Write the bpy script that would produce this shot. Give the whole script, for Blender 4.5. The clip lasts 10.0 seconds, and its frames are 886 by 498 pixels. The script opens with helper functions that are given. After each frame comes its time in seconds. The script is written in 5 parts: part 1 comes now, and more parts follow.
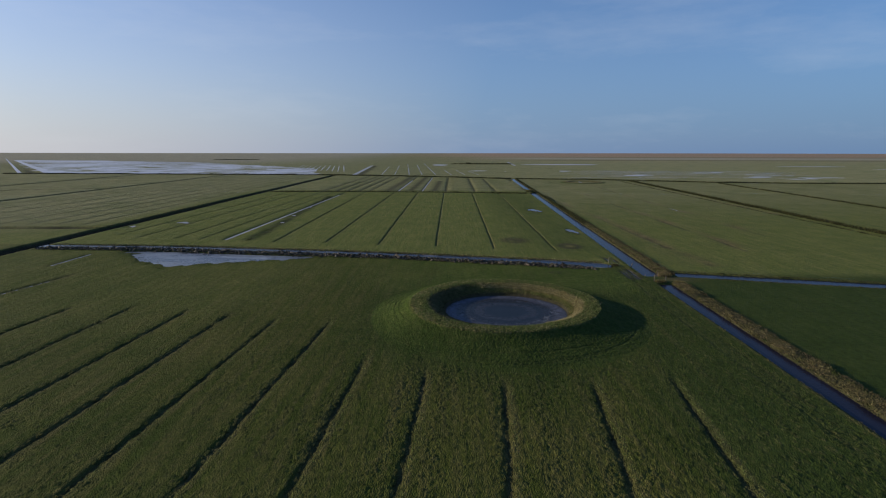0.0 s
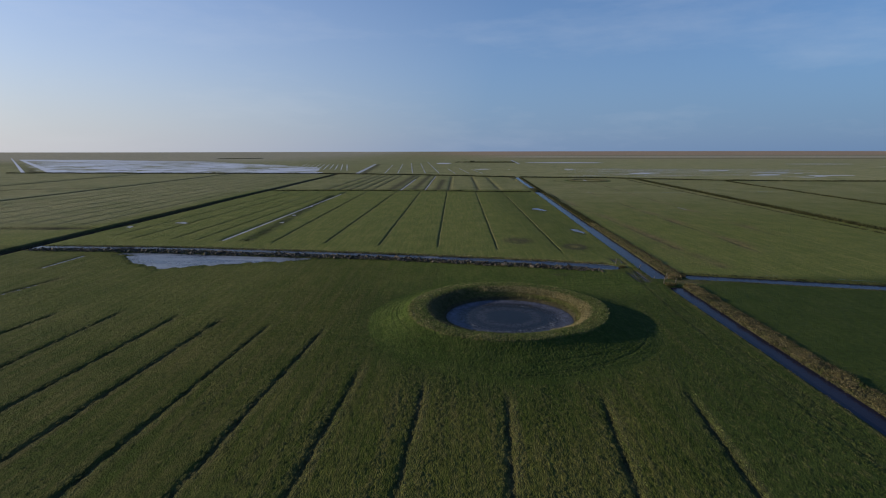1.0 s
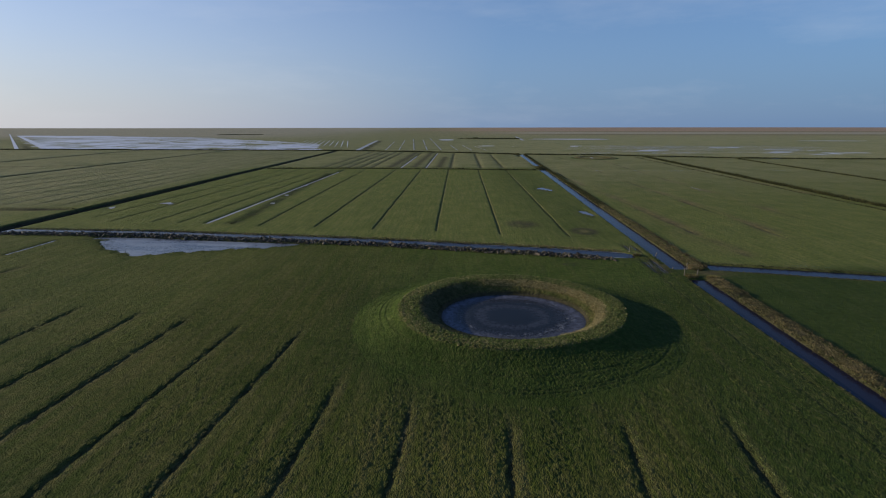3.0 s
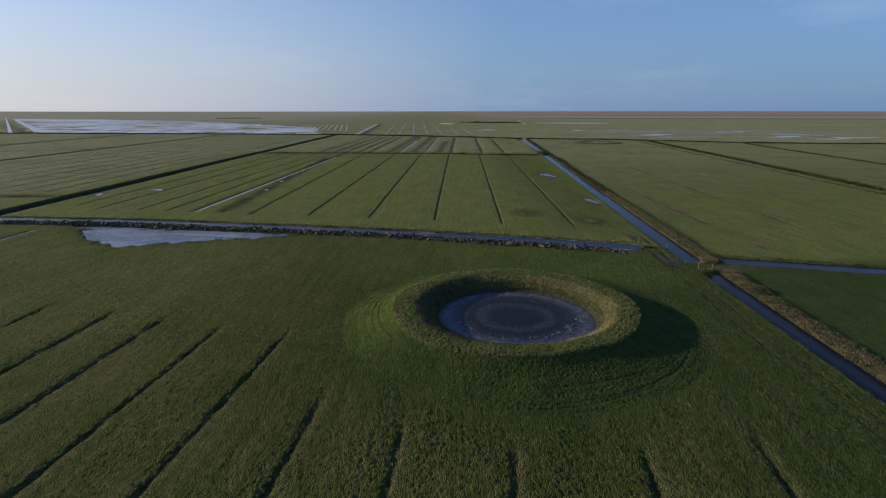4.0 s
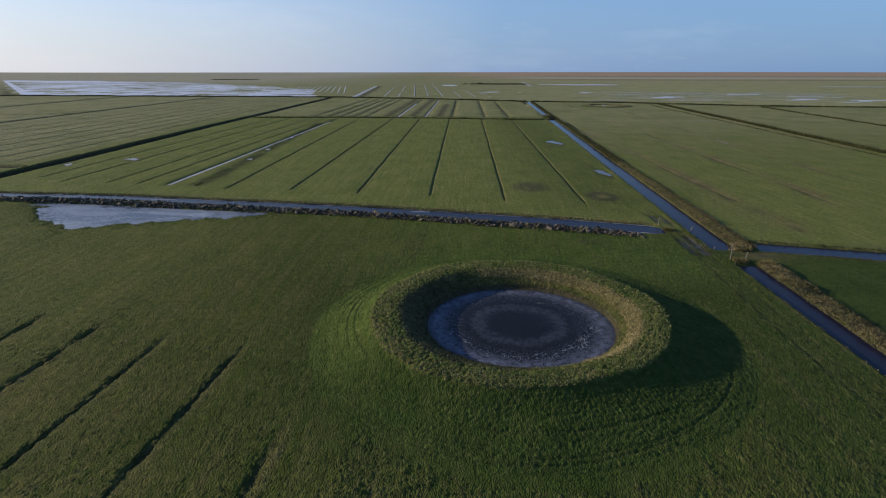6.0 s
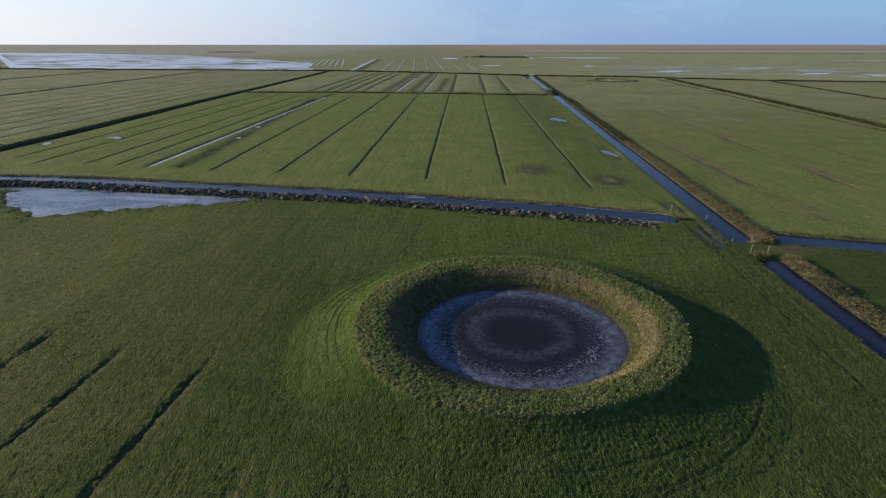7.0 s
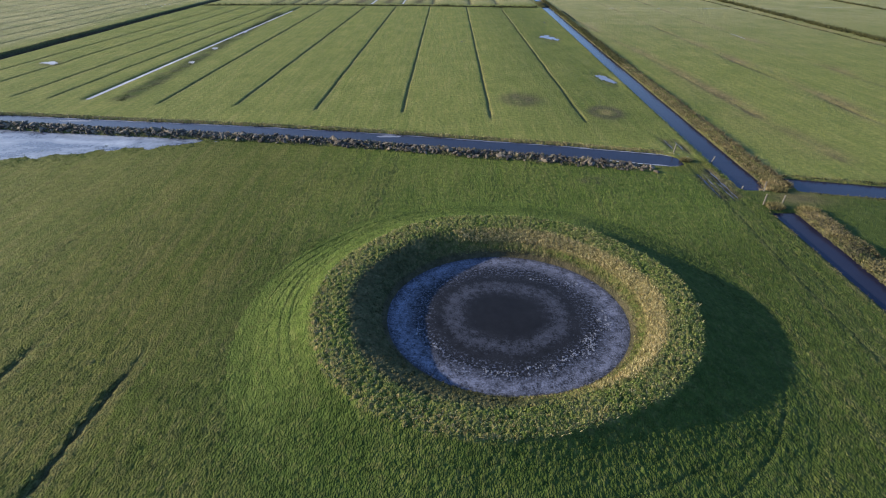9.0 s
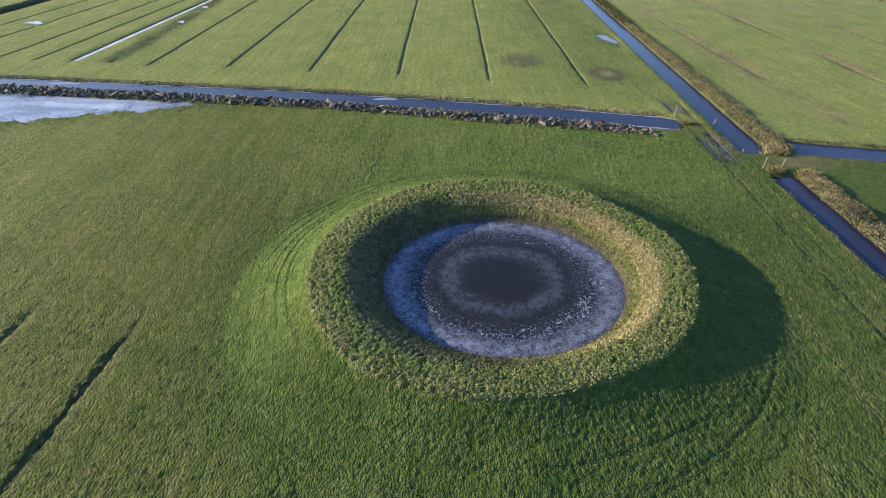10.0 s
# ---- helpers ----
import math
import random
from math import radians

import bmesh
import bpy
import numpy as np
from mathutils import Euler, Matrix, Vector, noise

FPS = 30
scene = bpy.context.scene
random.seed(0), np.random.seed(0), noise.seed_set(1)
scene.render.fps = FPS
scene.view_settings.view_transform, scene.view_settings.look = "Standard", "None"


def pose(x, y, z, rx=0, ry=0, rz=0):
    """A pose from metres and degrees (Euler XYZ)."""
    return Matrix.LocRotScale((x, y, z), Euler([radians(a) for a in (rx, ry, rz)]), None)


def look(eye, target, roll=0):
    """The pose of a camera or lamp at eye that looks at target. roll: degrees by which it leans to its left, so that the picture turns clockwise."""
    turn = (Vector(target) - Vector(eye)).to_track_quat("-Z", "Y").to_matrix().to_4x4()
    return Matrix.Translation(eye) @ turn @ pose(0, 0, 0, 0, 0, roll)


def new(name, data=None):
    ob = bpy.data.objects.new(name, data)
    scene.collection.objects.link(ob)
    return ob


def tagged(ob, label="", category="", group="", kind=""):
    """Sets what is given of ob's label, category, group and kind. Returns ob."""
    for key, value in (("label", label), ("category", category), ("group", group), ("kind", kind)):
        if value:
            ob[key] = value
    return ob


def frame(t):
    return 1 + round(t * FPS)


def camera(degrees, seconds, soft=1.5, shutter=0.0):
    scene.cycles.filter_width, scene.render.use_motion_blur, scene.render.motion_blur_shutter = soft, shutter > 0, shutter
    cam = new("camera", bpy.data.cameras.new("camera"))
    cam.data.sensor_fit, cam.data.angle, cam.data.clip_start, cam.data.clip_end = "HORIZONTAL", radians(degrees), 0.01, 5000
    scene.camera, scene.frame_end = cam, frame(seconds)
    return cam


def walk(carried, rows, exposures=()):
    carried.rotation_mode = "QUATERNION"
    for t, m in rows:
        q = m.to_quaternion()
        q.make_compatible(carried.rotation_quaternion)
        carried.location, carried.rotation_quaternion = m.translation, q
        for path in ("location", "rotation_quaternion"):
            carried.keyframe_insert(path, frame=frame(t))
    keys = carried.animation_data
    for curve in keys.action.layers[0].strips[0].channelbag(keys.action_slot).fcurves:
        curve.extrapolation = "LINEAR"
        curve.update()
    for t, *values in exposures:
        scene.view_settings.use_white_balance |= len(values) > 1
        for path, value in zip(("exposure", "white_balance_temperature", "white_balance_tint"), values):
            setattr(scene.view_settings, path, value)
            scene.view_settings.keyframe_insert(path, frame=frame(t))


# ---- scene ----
cam = camera(84.14, 10.0, 1.15)


def aim(x, y, z, yaw, pitch, roll):
    """A camera pose from its place, its turn to the left of +y, its tilt and its lean."""
    a, b = radians(yaw), radians(pitch)
    ahead = Vector((-math.sin(a) * math.cos(b), math.cos(a) * math.cos(b), math.sin(b)))
    return look((x, y, z), Vector((x, y, z)) + ahead, roll)


PATH = [
    (0.0, 0.00, -0.00, 27.00, 0.000, -11.413, 0.185),
    (0.5, 0.27, 1.79, 26.93, 0.292, -11.482, 0.137),
    (1.0, 0.63, 3.82, 26.90, 0.491, -11.593, 0.012),
    (1.5, 0.86, 6.11, 26.78, 0.607, -11.817, 0.031),
    (2.0, 1.06, 8.56, 26.82, 0.648, -12.422, 0.058),
    (2.5, 1.45, 10.96, 26.83, 0.806, -13.299, 0.027),
    (4.0, 2.04, 19.30, 26.69, 0.975, -16.037, 0.104),
    (4.5, 2.32, 22.10, 26.64, 1.090, -16.827, 0.114),
    (5.0, 2.73, 25.07, 26.69, 1.207, -17.867, 0.118),
    (5.5, 2.97, 27.93, 26.64, 1.232, -19.056, 0.095),
    (7.0, 3.98, 37.53, 26.70, 1.382, -22.973, 0.148),
    (7.5, 4.31, 40.53, 26.71, 1.387, -25.096, 0.173),
    (8.0, 4.69, 43.60, 26.90, 1.193, -27.459, 0.179),
    (8.2, 4.73, 44.46, 26.93, 0.698, -28.317, 0.116),
    (8.5, 4.83, 45.54, 27.00, 0.063, -29.604, 0.172),
    (8.7, 4.86, 46.10, 27.07, -0.278, -30.377, 0.204),
    (9.0, 4.91, 46.62, 27.13, -0.518, -32.015, 0.207),
    (9.5, 5.17, 46.73, 27.14, -0.522, -34.271, 0.182),
    (10.0, 5.16, 46.61, 26.93, -0.681, -35.963, 0.194),
]
EXPOSURES = [(0.0, -0.38), (2.5, -0.38), (4.5, -0.19), (5.5, -0.08), (7.0, 0.23), (7.5, 0.42), (8.0, 0.72), (8.5, 0.87), (9.0, 1.12), (9.5, 1.33), (10.0, 1.55)]
walk(cam, [(row[0], aim(*row[1:])) for row in PATH], EXPOSURES)

# ---- light: a low winter sun from the west, clear sky with thin haze ----
SUN_ELEVATION = 15.3
SUN_FROM = Vector((-1.0, 0.16, math.tan(radians(SUN_ELEVATION))))
world = bpy.data.worlds.new("winter_sky")
scene.world = world
world.use_nodes = True
wn, wl = world.node_tree.nodes, world.node_tree.links
wn.clear()
sky = wn.new("ShaderNodeTexSky")
sky.sky_type = "NISHITA"
sky.sun_disc = False
sky.sun_elevation = radians(SUN_ELEVATION)
sky.sun_rotation = math.atan2(SUN_FROM.x, SUN_FROM.y)
sky.altitude = 0
sky.air_density, sky.dust_density, sky.ozone_density = 1.0, 0.3, 3.0
background = wn.new("ShaderNodeBackground")
background.inputs["Strength"].default_value = 0.15
world_out = wn.new("ShaderNodeOutputWorld")
tint = wn.new("ShaderNodeMix")
tint.data_type, tint.blend_type = "RGBA", "MULTIPLY"
tint.inputs[0].default_value = 1.0
coord = wn.new("ShaderNodeTexCoord")
height = wn.new("ShaderNodeSeparateXYZ")
wl.new(coord.outputs["Generated"], height.inputs[0])
tint.inputs[7].default_value = (0.82, 0.99, 1.27, 1)
# low haze, white towards the sun and blue-grey away from it
toward = wn.new("ShaderNodeVectorMath")
toward.operation = "DOT_PRODUCT"
toward.inputs[1].default_value = SUN_FROM.normalized()
wl.new(coord.outputs["Generated"], toward.inputs[0])
side = wn.new("ShaderNodeMapRange")
side.inputs["From Min"].default_value, side.inputs["From Max"].default_value = -1.0, 1.0
wl.new(toward.outputs["Value"], side.inputs["Value"])
haze = wn.new("ShaderNodeValToRGB")
shades = ((0.0, (0.9, 1.75, 3.5)), (0.2, (1.0, 1.9, 3.6)), (0.55, (1.65, 2.5, 4.1)), (0.87, (4.7, 4.75, 5.2)), (1.0, (7.0, 6.7, 6.4)))
while len(haze.color_ramp.elements) < len(shades):
    haze.color_ramp.elements.new(0.5)
for e, (at, c) in zip(haze.color_ramp.elements, shades):
    e.position, e.color = at, (*c, 1)
wl.new(side.outputs[0], haze.inputs["Fac"])
thick = wn.new("ShaderNodeValToRGB")
layers = ((0.0, 0.90), (0.06, 0.78), (0.14, 0.56), (0.30, 0.24), (0.6, 0.0))
while len(thick.color_ramp.elements) < len(layers):
    thick.color_ramp.elements.new(0.5)
for e, (at, c) in zip(thick.color_ramp.elements, layers):
    e.position, e.color = at, (c, c, c, 1)
wl.new(height.outputs["Z"], thick.inputs["Fac"])
hazed = wn.new("ShaderNodeMix")
hazed.data_type = "RGBA"
wl.new(thick.outputs["Color"], hazed.inputs[0])
wl.new(tint.outputs[2], hazed.inputs[6])
wl.new(haze.outputs["Color"], hazed.inputs[7])
wl.new(sky.outputs[0], tint.inputs[6])
# faint torn cirrus
stretch = wn.new("ShaderNodeMapping")
stretch.inputs["Scale"].default_value = (1.0, 1.6, 5.0)
stretch.inputs["Rotation"].default_value = (0.0, 0.12, 0.5)
wisp = wn.new("ShaderNodeTexNoise")
wisp.inputs["Scale"].default_value, wisp.inputs["Detail"].default_value, wisp.inputs["Roughness"].default_value = 2.2, 7.0, 0.62
veil = wn.new("ShaderNodeMapRange")
for key, v in (("From Min", 0.52), ("From Max", 0.80), ("To Min", 0.0), ("To Max", 0.16)):
    veil.inputs[key].default_value = v
cloud = wn.new("ShaderNodeMix")
cloud.data_type = "RGBA"
cloud.inputs[7].default_value = (6.0, 6.3, 6.8, 1)
wl.new(coord.outputs["Generated"], stretch.inputs[0])
wl.new(stretch.outputs[0], wisp.inputs["Vector"])
wl.new(wisp.outputs["Fac"], veil.inputs["Value"])
wl.new(veil.outputs[0], cloud.inputs[0])
wl.new(hazed.outputs[2], cloud.inputs[6])
wl.new(cloud.outputs[2], background.inputs[0])
wl.new(background.outputs[0], world_out.inputs[0])

sun_data = bpy.data.lights.new("sun", "SUN")
sun_data.energy, sun_data.angle, sun_data.color = 5.0, radians(0.6), (1.0, 0.88, 0.68)
sun = new("sun", sun_data)
sun.matrix_world = look(SUN_FROM * 100, (0, 0, 0))


# ---- materials ----
def material(name, rough=0.8, metal=0.0):
    m = bpy.data.materials.new(name)
    m.use_nodes = True
    bsdf = m.node_tree.nodes["Principled BSDF"]
    bsdf.inputs["Roughness"].default_value = rough
    bsdf.inputs["Metallic"].default_value = metal
    return m, m.node_tree.nodes, m.node_tree.links, bsdf


def place(n, l, scale=(1, 1, 1), turn=0.0):
    """World position, turned about z and scaled."""
    geo = n.new("ShaderNodeNewGeometry")
    mp = n.new("ShaderNodeMapping")
    mp.inputs["Scale"].default_value = scale
    mp.inputs["Rotation"].default_value = (0, 0, turn)
    l.new(geo.outputs["Position"], mp.inputs["Vector"])
    return mp.outputs["Vector"]


def noise_node(n, l, vector, scale, detail=4.0, rough=0.55, distort=0.0):
    t = n.new("ShaderNodeTexNoise")
    t.inputs["Scale"].default_value, t.inputs["Detail"].default_value = scale, detail
    t.inputs["Roughness"].default_value, t.inputs["Distortion"].default_value = rough, distort
    l.new(vector, t.inputs["Vector"])
    return t.outputs["Fac"]


def ramp(n, l, fac, stops):
    r = n.new("ShaderNodeValToRGB")
    e = r.color_ramp.elements
    while len(e) < len(stops):
        e.new(0.5)
    for k, (at, c) in enumerate(stops):
        e[k].position = at
        e[k].color = (*c, 1) if len(c) == 3 else c
    l.new(fac, r.inputs["Fac"])
    return r.outputs["Color"]


def grey(n, l, fac, lo, hi, a=0.0, b=1.0):
    m = n.new("ShaderNodeMapRange")
    for key, v in (("From Min", lo), ("From Max", hi), ("To Min", a), ("To Max", b)):
        m.inputs[key].default_value = v
    l.new(fac, m.inputs["Value"])
    return m.outputs["Result"]


def mix(n, l, fac, a, b, kind="MIX"):
    m = n.new("ShaderNodeMix")
    m.data_type, m.blend_type = "RGBA", kind
    for key, v in ((0, fac), (6, a), (7, b)):
        if isinstance(v, (int, float)):
            m.inputs[key].default_value = v
        elif isinstance(v, tuple):
            m.inputs[key].default_value = (*v, 1)
        else:
            l.new(v, m.inputs[key])
    return m.outputs[2]


def calc(n, l, op, a, b):
    m = n.new("ShaderNodeMath")
    m.operation = op
    for k, v in ((0, a), (1, b)):
        if isinstance(v, (int, float)):
            m.inputs[k].default_value = v
        else:
            l.new(v, m.inputs[k])
    return m.outputs[0]


def bump(n, l, bsdf, height, strength, distance):
    b = n.new("ShaderNodeBump")
    b.inputs["Strength"].default_value, b.inputs["Distance"].default_value = strength, distance
    l.new(height, b.inputs["Height"])
    l.new(b.outputs["Normal"], bsdf.inputs["Normal"])


def attr(n, name):
    a = n.new("ShaderNodeAttribute")
    a.attribute_name = name
    return a.outputs["Fac"]


def grass_material(name):
    """Winter pasture: wet green sward, yellowed patches, dead tussocks, muddy furrows; the kinds come from the sward
    and from painted-in sun, shade and haze.
    """
    m, n, l, bsdf = material(name, 0.85)
    flat = place(n, l)
    along = place(n, l, (1.0, 0.07, 1.0), radians(-4.6))
    big = noise_node(n, l, flat, 0.035, 4)
    mid = noise_node(n, l, flat, 0.4, 5, 0.6)
    fine = noise_node(n, l, flat, 5.5, 4, 0.75)
    rows = noise_node(n, l, along, 0.9, 4, 0.6)
    green = ramp(n, l, big, [(0.30, (0.050, 0.070, 0.013)), (0.52, (0.072, 0.087, 0.019)), (0.72, (0.104, 0.103, 0.028))])
    green = mix(n, l, grey(n, l, rows, 0.40, 0.68, 0.0, 0.60), green, (0.138, 0.118, 0.044))
    pale = ramp(n, l, rows, [(0.30, (0.136, 0.158, 0.043)), (0.52, (0.168, 0.178, 0.054)), (0.75, (0.213, 0.203, 0.074))])
    green = mix(n, l, attr(n, "pale"), green, pale)
    lush = mix(n, l, mid, (0.035, 0.057, 0.013), (0.063, 0.086, 0.022))
    lush = mix(n, l, grey(n, l, rows, 0.45, 0.70, 0.0, 0.30), lush, (0.082, 0.094, 0.032))
    green = mix(n, l, attr(n, "lush"), green, lush)
    # lighter green that paints in sunlight on the grass
    green = mix(n, l, attr(n, "sunlit"), green, mix(n, l, mid, (0.078, 0.118, 0.025), (0.128, 0.165, 0.040)))
    dry_or_lit = mix(n, l, mid, (0.095, 0.079, 0.038), (0.265, 0.205, 0.105))
    c = mix(n, l, attr(n, "dry_or_lit"), green, dry_or_lit)
    # marsh, heath and pale far land, lightened in place of distance haze
    marsh = ramp(n, l, big, [(0.32, (0.235, 0.235, 0.110)), (0.55, (0.330, 0.300, 0.160)), (0.75, (0.270, 0.265, 0.130))])
    c = mix(n, l, attr(n, "marsh"), c, marsh)
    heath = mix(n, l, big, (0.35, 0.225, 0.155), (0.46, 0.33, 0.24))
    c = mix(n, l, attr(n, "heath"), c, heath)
    c = mix(n, l, attr(n, "reedland_haze"), c, mix(n, l, big, (0.34, 0.29, 0.22), (0.46, 0.40, 0.32)))
    mud_or_shade = mix(n, l, mid, (0.040, 0.036, 0.024), (0.098, 0.086, 0.056))
    c = mix(n, l, attr(n, "mud_or_shade"), c, mud_or_shade)
    c = mix(n, l, grey(n, l, fine, 0.32, 0.68, 0.0, 1.0), mix(n, l, 1.0, c, (0.72, 0.75, 0.72), "MULTIPLY"), mix(n, l, 1.0, c, (1.27, 1.24, 1.2), "MULTIPLY"))
    lanes = noise_node(n, l, place(n, l, (1.0, 0.035, 1.0), radians(-4.6)), 2.4, 3, 0.65)
    c = mix(n, l, grey(n, l, lanes, 0.34, 0.66), mix(n, l, 1.0, c, (0.92, 0.94, 0.92), "MULTIPLY"), mix(n, l, 1.0, c, (1.07, 1.06, 1.05), "MULTIPLY"))
    blot = noise_node(n, l, flat, 0.13, 5, 0.65)
    c = mix(n, l, grey(n, l, blot, 0.34, 0.66), mix(n, l, 1.0, c, (0.86, 0.90, 0.84), "MULTIPLY"), mix(n, l, 1.0, c, (1.14, 1.08, 1.1), "MULTIPLY"))
    tuft_tone = noise_node(n, l, flat, 1.3, 3, 0.6)
    c = mix(n, l, grey(n, l, tuft_tone, 0.36, 0.64), mix(n, l, 1.0, c, (0.82, 0.84, 0.82), "MULTIPLY"), mix(n, l, 1.0, c, (1.18, 1.15, 1.14), "MULTIPLY"))
    c = mix(n, l, 1.0, c, (0.88, 0.90, 0.86), "MULTIPLY")
    l.new(c, bsdf.inputs["Base Color"])
    bsdf.inputs["Specular IOR Level"].default_value = 0.04
    clump = n.new("ShaderNodeTexVoronoi")
    clump.inputs["Scale"].default_value = 7.5
    warp = n.new("ShaderNodeVectorMath")
    warp.operation = "ADD"
    l.new(place(n, l, (1.1, 0.8, 1.0), radians(-4.6)), warp.inputs[0])
    l.new(calc(n, l, "MULTIPLY", mid, 0.5), warp.inputs[1])
    l.new(warp.outputs[0], clump.inputs["Vector"])
    tuft = grey(n, l, clump.outputs["Distance"], 0.0, 0.7, 1.0, 0.0)
    h = calc(n, l, "ADD", calc(n, l, "MULTIPLY", tuft, calc(n, l, "MULTIPLY", noise_node(n, l, flat, 1.1, 3, 0.6), 0.9)), calc(n, l, "MULTIPLY", noise_node(n, l, flat, 1.6, 3, 0.6), 1.1))
    h = calc(n, l, "ADD", h, calc(n, l, "MULTIPLY", noise_node(n, l, along, 2.6, 3, 0.6), 0.22))
    bump(n, l, bsdf, h, 1.0, 0.25)
    return m


def plant_material(name, a, b, c):
    m, n, l, bsdf = material(name, 0.75)
    geo = n.new("ShaderNodeNewGeometry")
    col = ramp(n, l, geo.outputs["Random Per Island"], [(0.0, a), (0.5, b), (1.0, c)])
    patch = noise_node(n, l, place(n, l), 0.7, 3)
    col = mix(n, l, grey(n, l, patch, 0.3, 0.7), mix(n, l, 1.0, col, (0.75, 0.8, 0.75), "MULTIPLY"), col)
    clump = noise_node(n, l, place(n, l), 3.2, 3, 0.7)
    col = mix(n, l, grey(n, l, clump, 0.36, 0.64), mix(n, l, 1.0, col, (0.70, 0.76, 0.66), "MULTIPLY"), mix(n, l, 1.0, col, (1.36, 1.30, 1.22), "MULTIPLY"))
    l.new(col, bsdf.inputs["Base Color"])
    bsdf.inputs["Specular IOR Level"].default_value = 0.05
    return m


def water_material(name, tint, rough, ripple, gloss):
    m, n, l, bsdf = material(name, rough)
    flat = place(n, l)
    silt = noise_node(n, l, flat, 0.25, 4)
    l.new(mix(n, l, silt, tint, tuple(v * 1.8 for v in tint)), bsdf.inputs["Base Color"])
    bsdf.inputs["IOR"].default_value = 1.33
    bsdf.inputs["Specular IOR Level"].default_value = gloss
    bsdf.inputs["Specular Tint"].default_value = (0.95, 0.90, 1.0, 1)
    bump(n, l, bsdf, noise_node(n, l, flat, 3.0, 3), ripple, 0.02)
    return m


def skim_glare_material(name, wet, white, rough, gloss, lo, hi):
    """Shallow water with drifted, torn whitish patches: a skin of ice, and on the marsh painted-in glare."""
    m, n, l, bsdf = material(name, rough)
    drift = noise_node(n, l, place(n, l, (0.35, 1.0, 1.0), 0.5), 0.22, 6, 0.65, 0.6)
    fine = noise_node(n, l, place(n, l), 1.6, 4, 0.7)
    skin = grey(n, l, calc(n, l, "ADD", calc(n, l, "MULTIPLY", drift, 0.75), calc(n, l, "MULTIPLY", fine, 0.25)), lo, hi)
    l.new(mix(n, l, skin, wet, white), bsdf.inputs["Base Color"])
    l.new(grey(n, l, skin, 0.0, 1.0, rough, rough + 0.25), bsdf.inputs["Roughness"])
    bsdf.inputs["IOR"].default_value = 1.33
    bsdf.inputs["Specular IOR Level"].default_value = gloss
    bump(n, l, bsdf, fine, 0.5, 0.02)
    return m


def ice_material(name, cx, cy):
    """Pond ice: clear dark ice with rings of white frost round a thawed dark middle."""
    m, n, l, bsdf = material(name, 0.3)
    geo = n.new("ShaderNodeNewGeometry")
    mp = n.new("ShaderNodeMapping")
    mp.vector_type = "TEXTURE"
    mp.inputs["Location"].default_value = (cx, cy, 0)
    mp.inputs["Scale"].default_value = (POND_A, POND_B, 1000)
    l.new(geo.outputs["Position"], mp.inputs["Vector"])
    length = n.new("ShaderNodeVectorMath")
    length.operation = "LENGTH"
    l.new(mp.outputs["Vector"], length.inputs[0])
    flat = place(n, l)
    wob = calc(n, l, "ADD", calc(n, l, "MULTIPLY", calc(n, l, "SUBTRACT", noise_node(n, l, flat, 0.3, 3, 0.5), 0.5), 0.16), calc(n, l, "MULTIPLY", calc(n, l, "SUBTRACT", noise_node(n, l, flat, 2.2, 6, 0.8), 0.5), 0.30))
    r = calc(n, l, "ADD", length.outputs["Value"], wob)
    frost = ramp(n, l, r, [(0.28, (0.02,) * 3), (0.36, (0.10,) * 3), (0.41, (0.27,) * 3), (0.49, (0.24,) * 3), (0.56, (0.04,) * 3), (0.74, (0.06,) * 3), (0.83, (0.60,) * 3), (0.91, (0.98,) * 3), (1.0, (0.25,) * 3)])
    crumbs = grey(n, l, noise_node(n, l, flat, 4.5, 5, 0.8), 0.53, 0.61)
    grain = calc(n, l, "ADD", calc(n, l, "MULTIPLY", noise_node(n, l, flat, 6.5, 5, 0.85), 0.6), calc(n, l, "MULTIPLY", noise_node(n, l, flat, 1.7, 4, 0.7), 0.4))
    floes = calc(n, l, "MULTIPLY", crumbs, grey(n, l, r, 0.58, 0.72, 0.0, 0.95))
    amount = calc(n, l, "MAXIMUM", calc(n, l, "MULTIPLY", frost, grey(n, l, grain, 0.43, 0.59, 0.06, 1.15)), calc(n, l, "MULTIPLY", floes, grey(n, l, r, 0.30, 0.45)))
    clear = mix(n, l, noise_node(n, l, flat, 0.8, 4), (0.007, 0.007, 0.007), (0.016, 0.016, 0.016))
    l.new(mix(n, l, amount, clear, (0.172, 0.180, 0.228)), bsdf.inputs["Base Color"])
    l.new(grey(n, l, amount, 0.0, 0.7, 0.22, 0.75), bsdf.inputs["Roughness"])
    bsdf.inputs["IOR"].default_value = 1.31
    bsdf.inputs["Specular IOR Level"].default_value = 0.15
    bump(n, l, bsdf, amount, 0.25, 0.03)
    return m


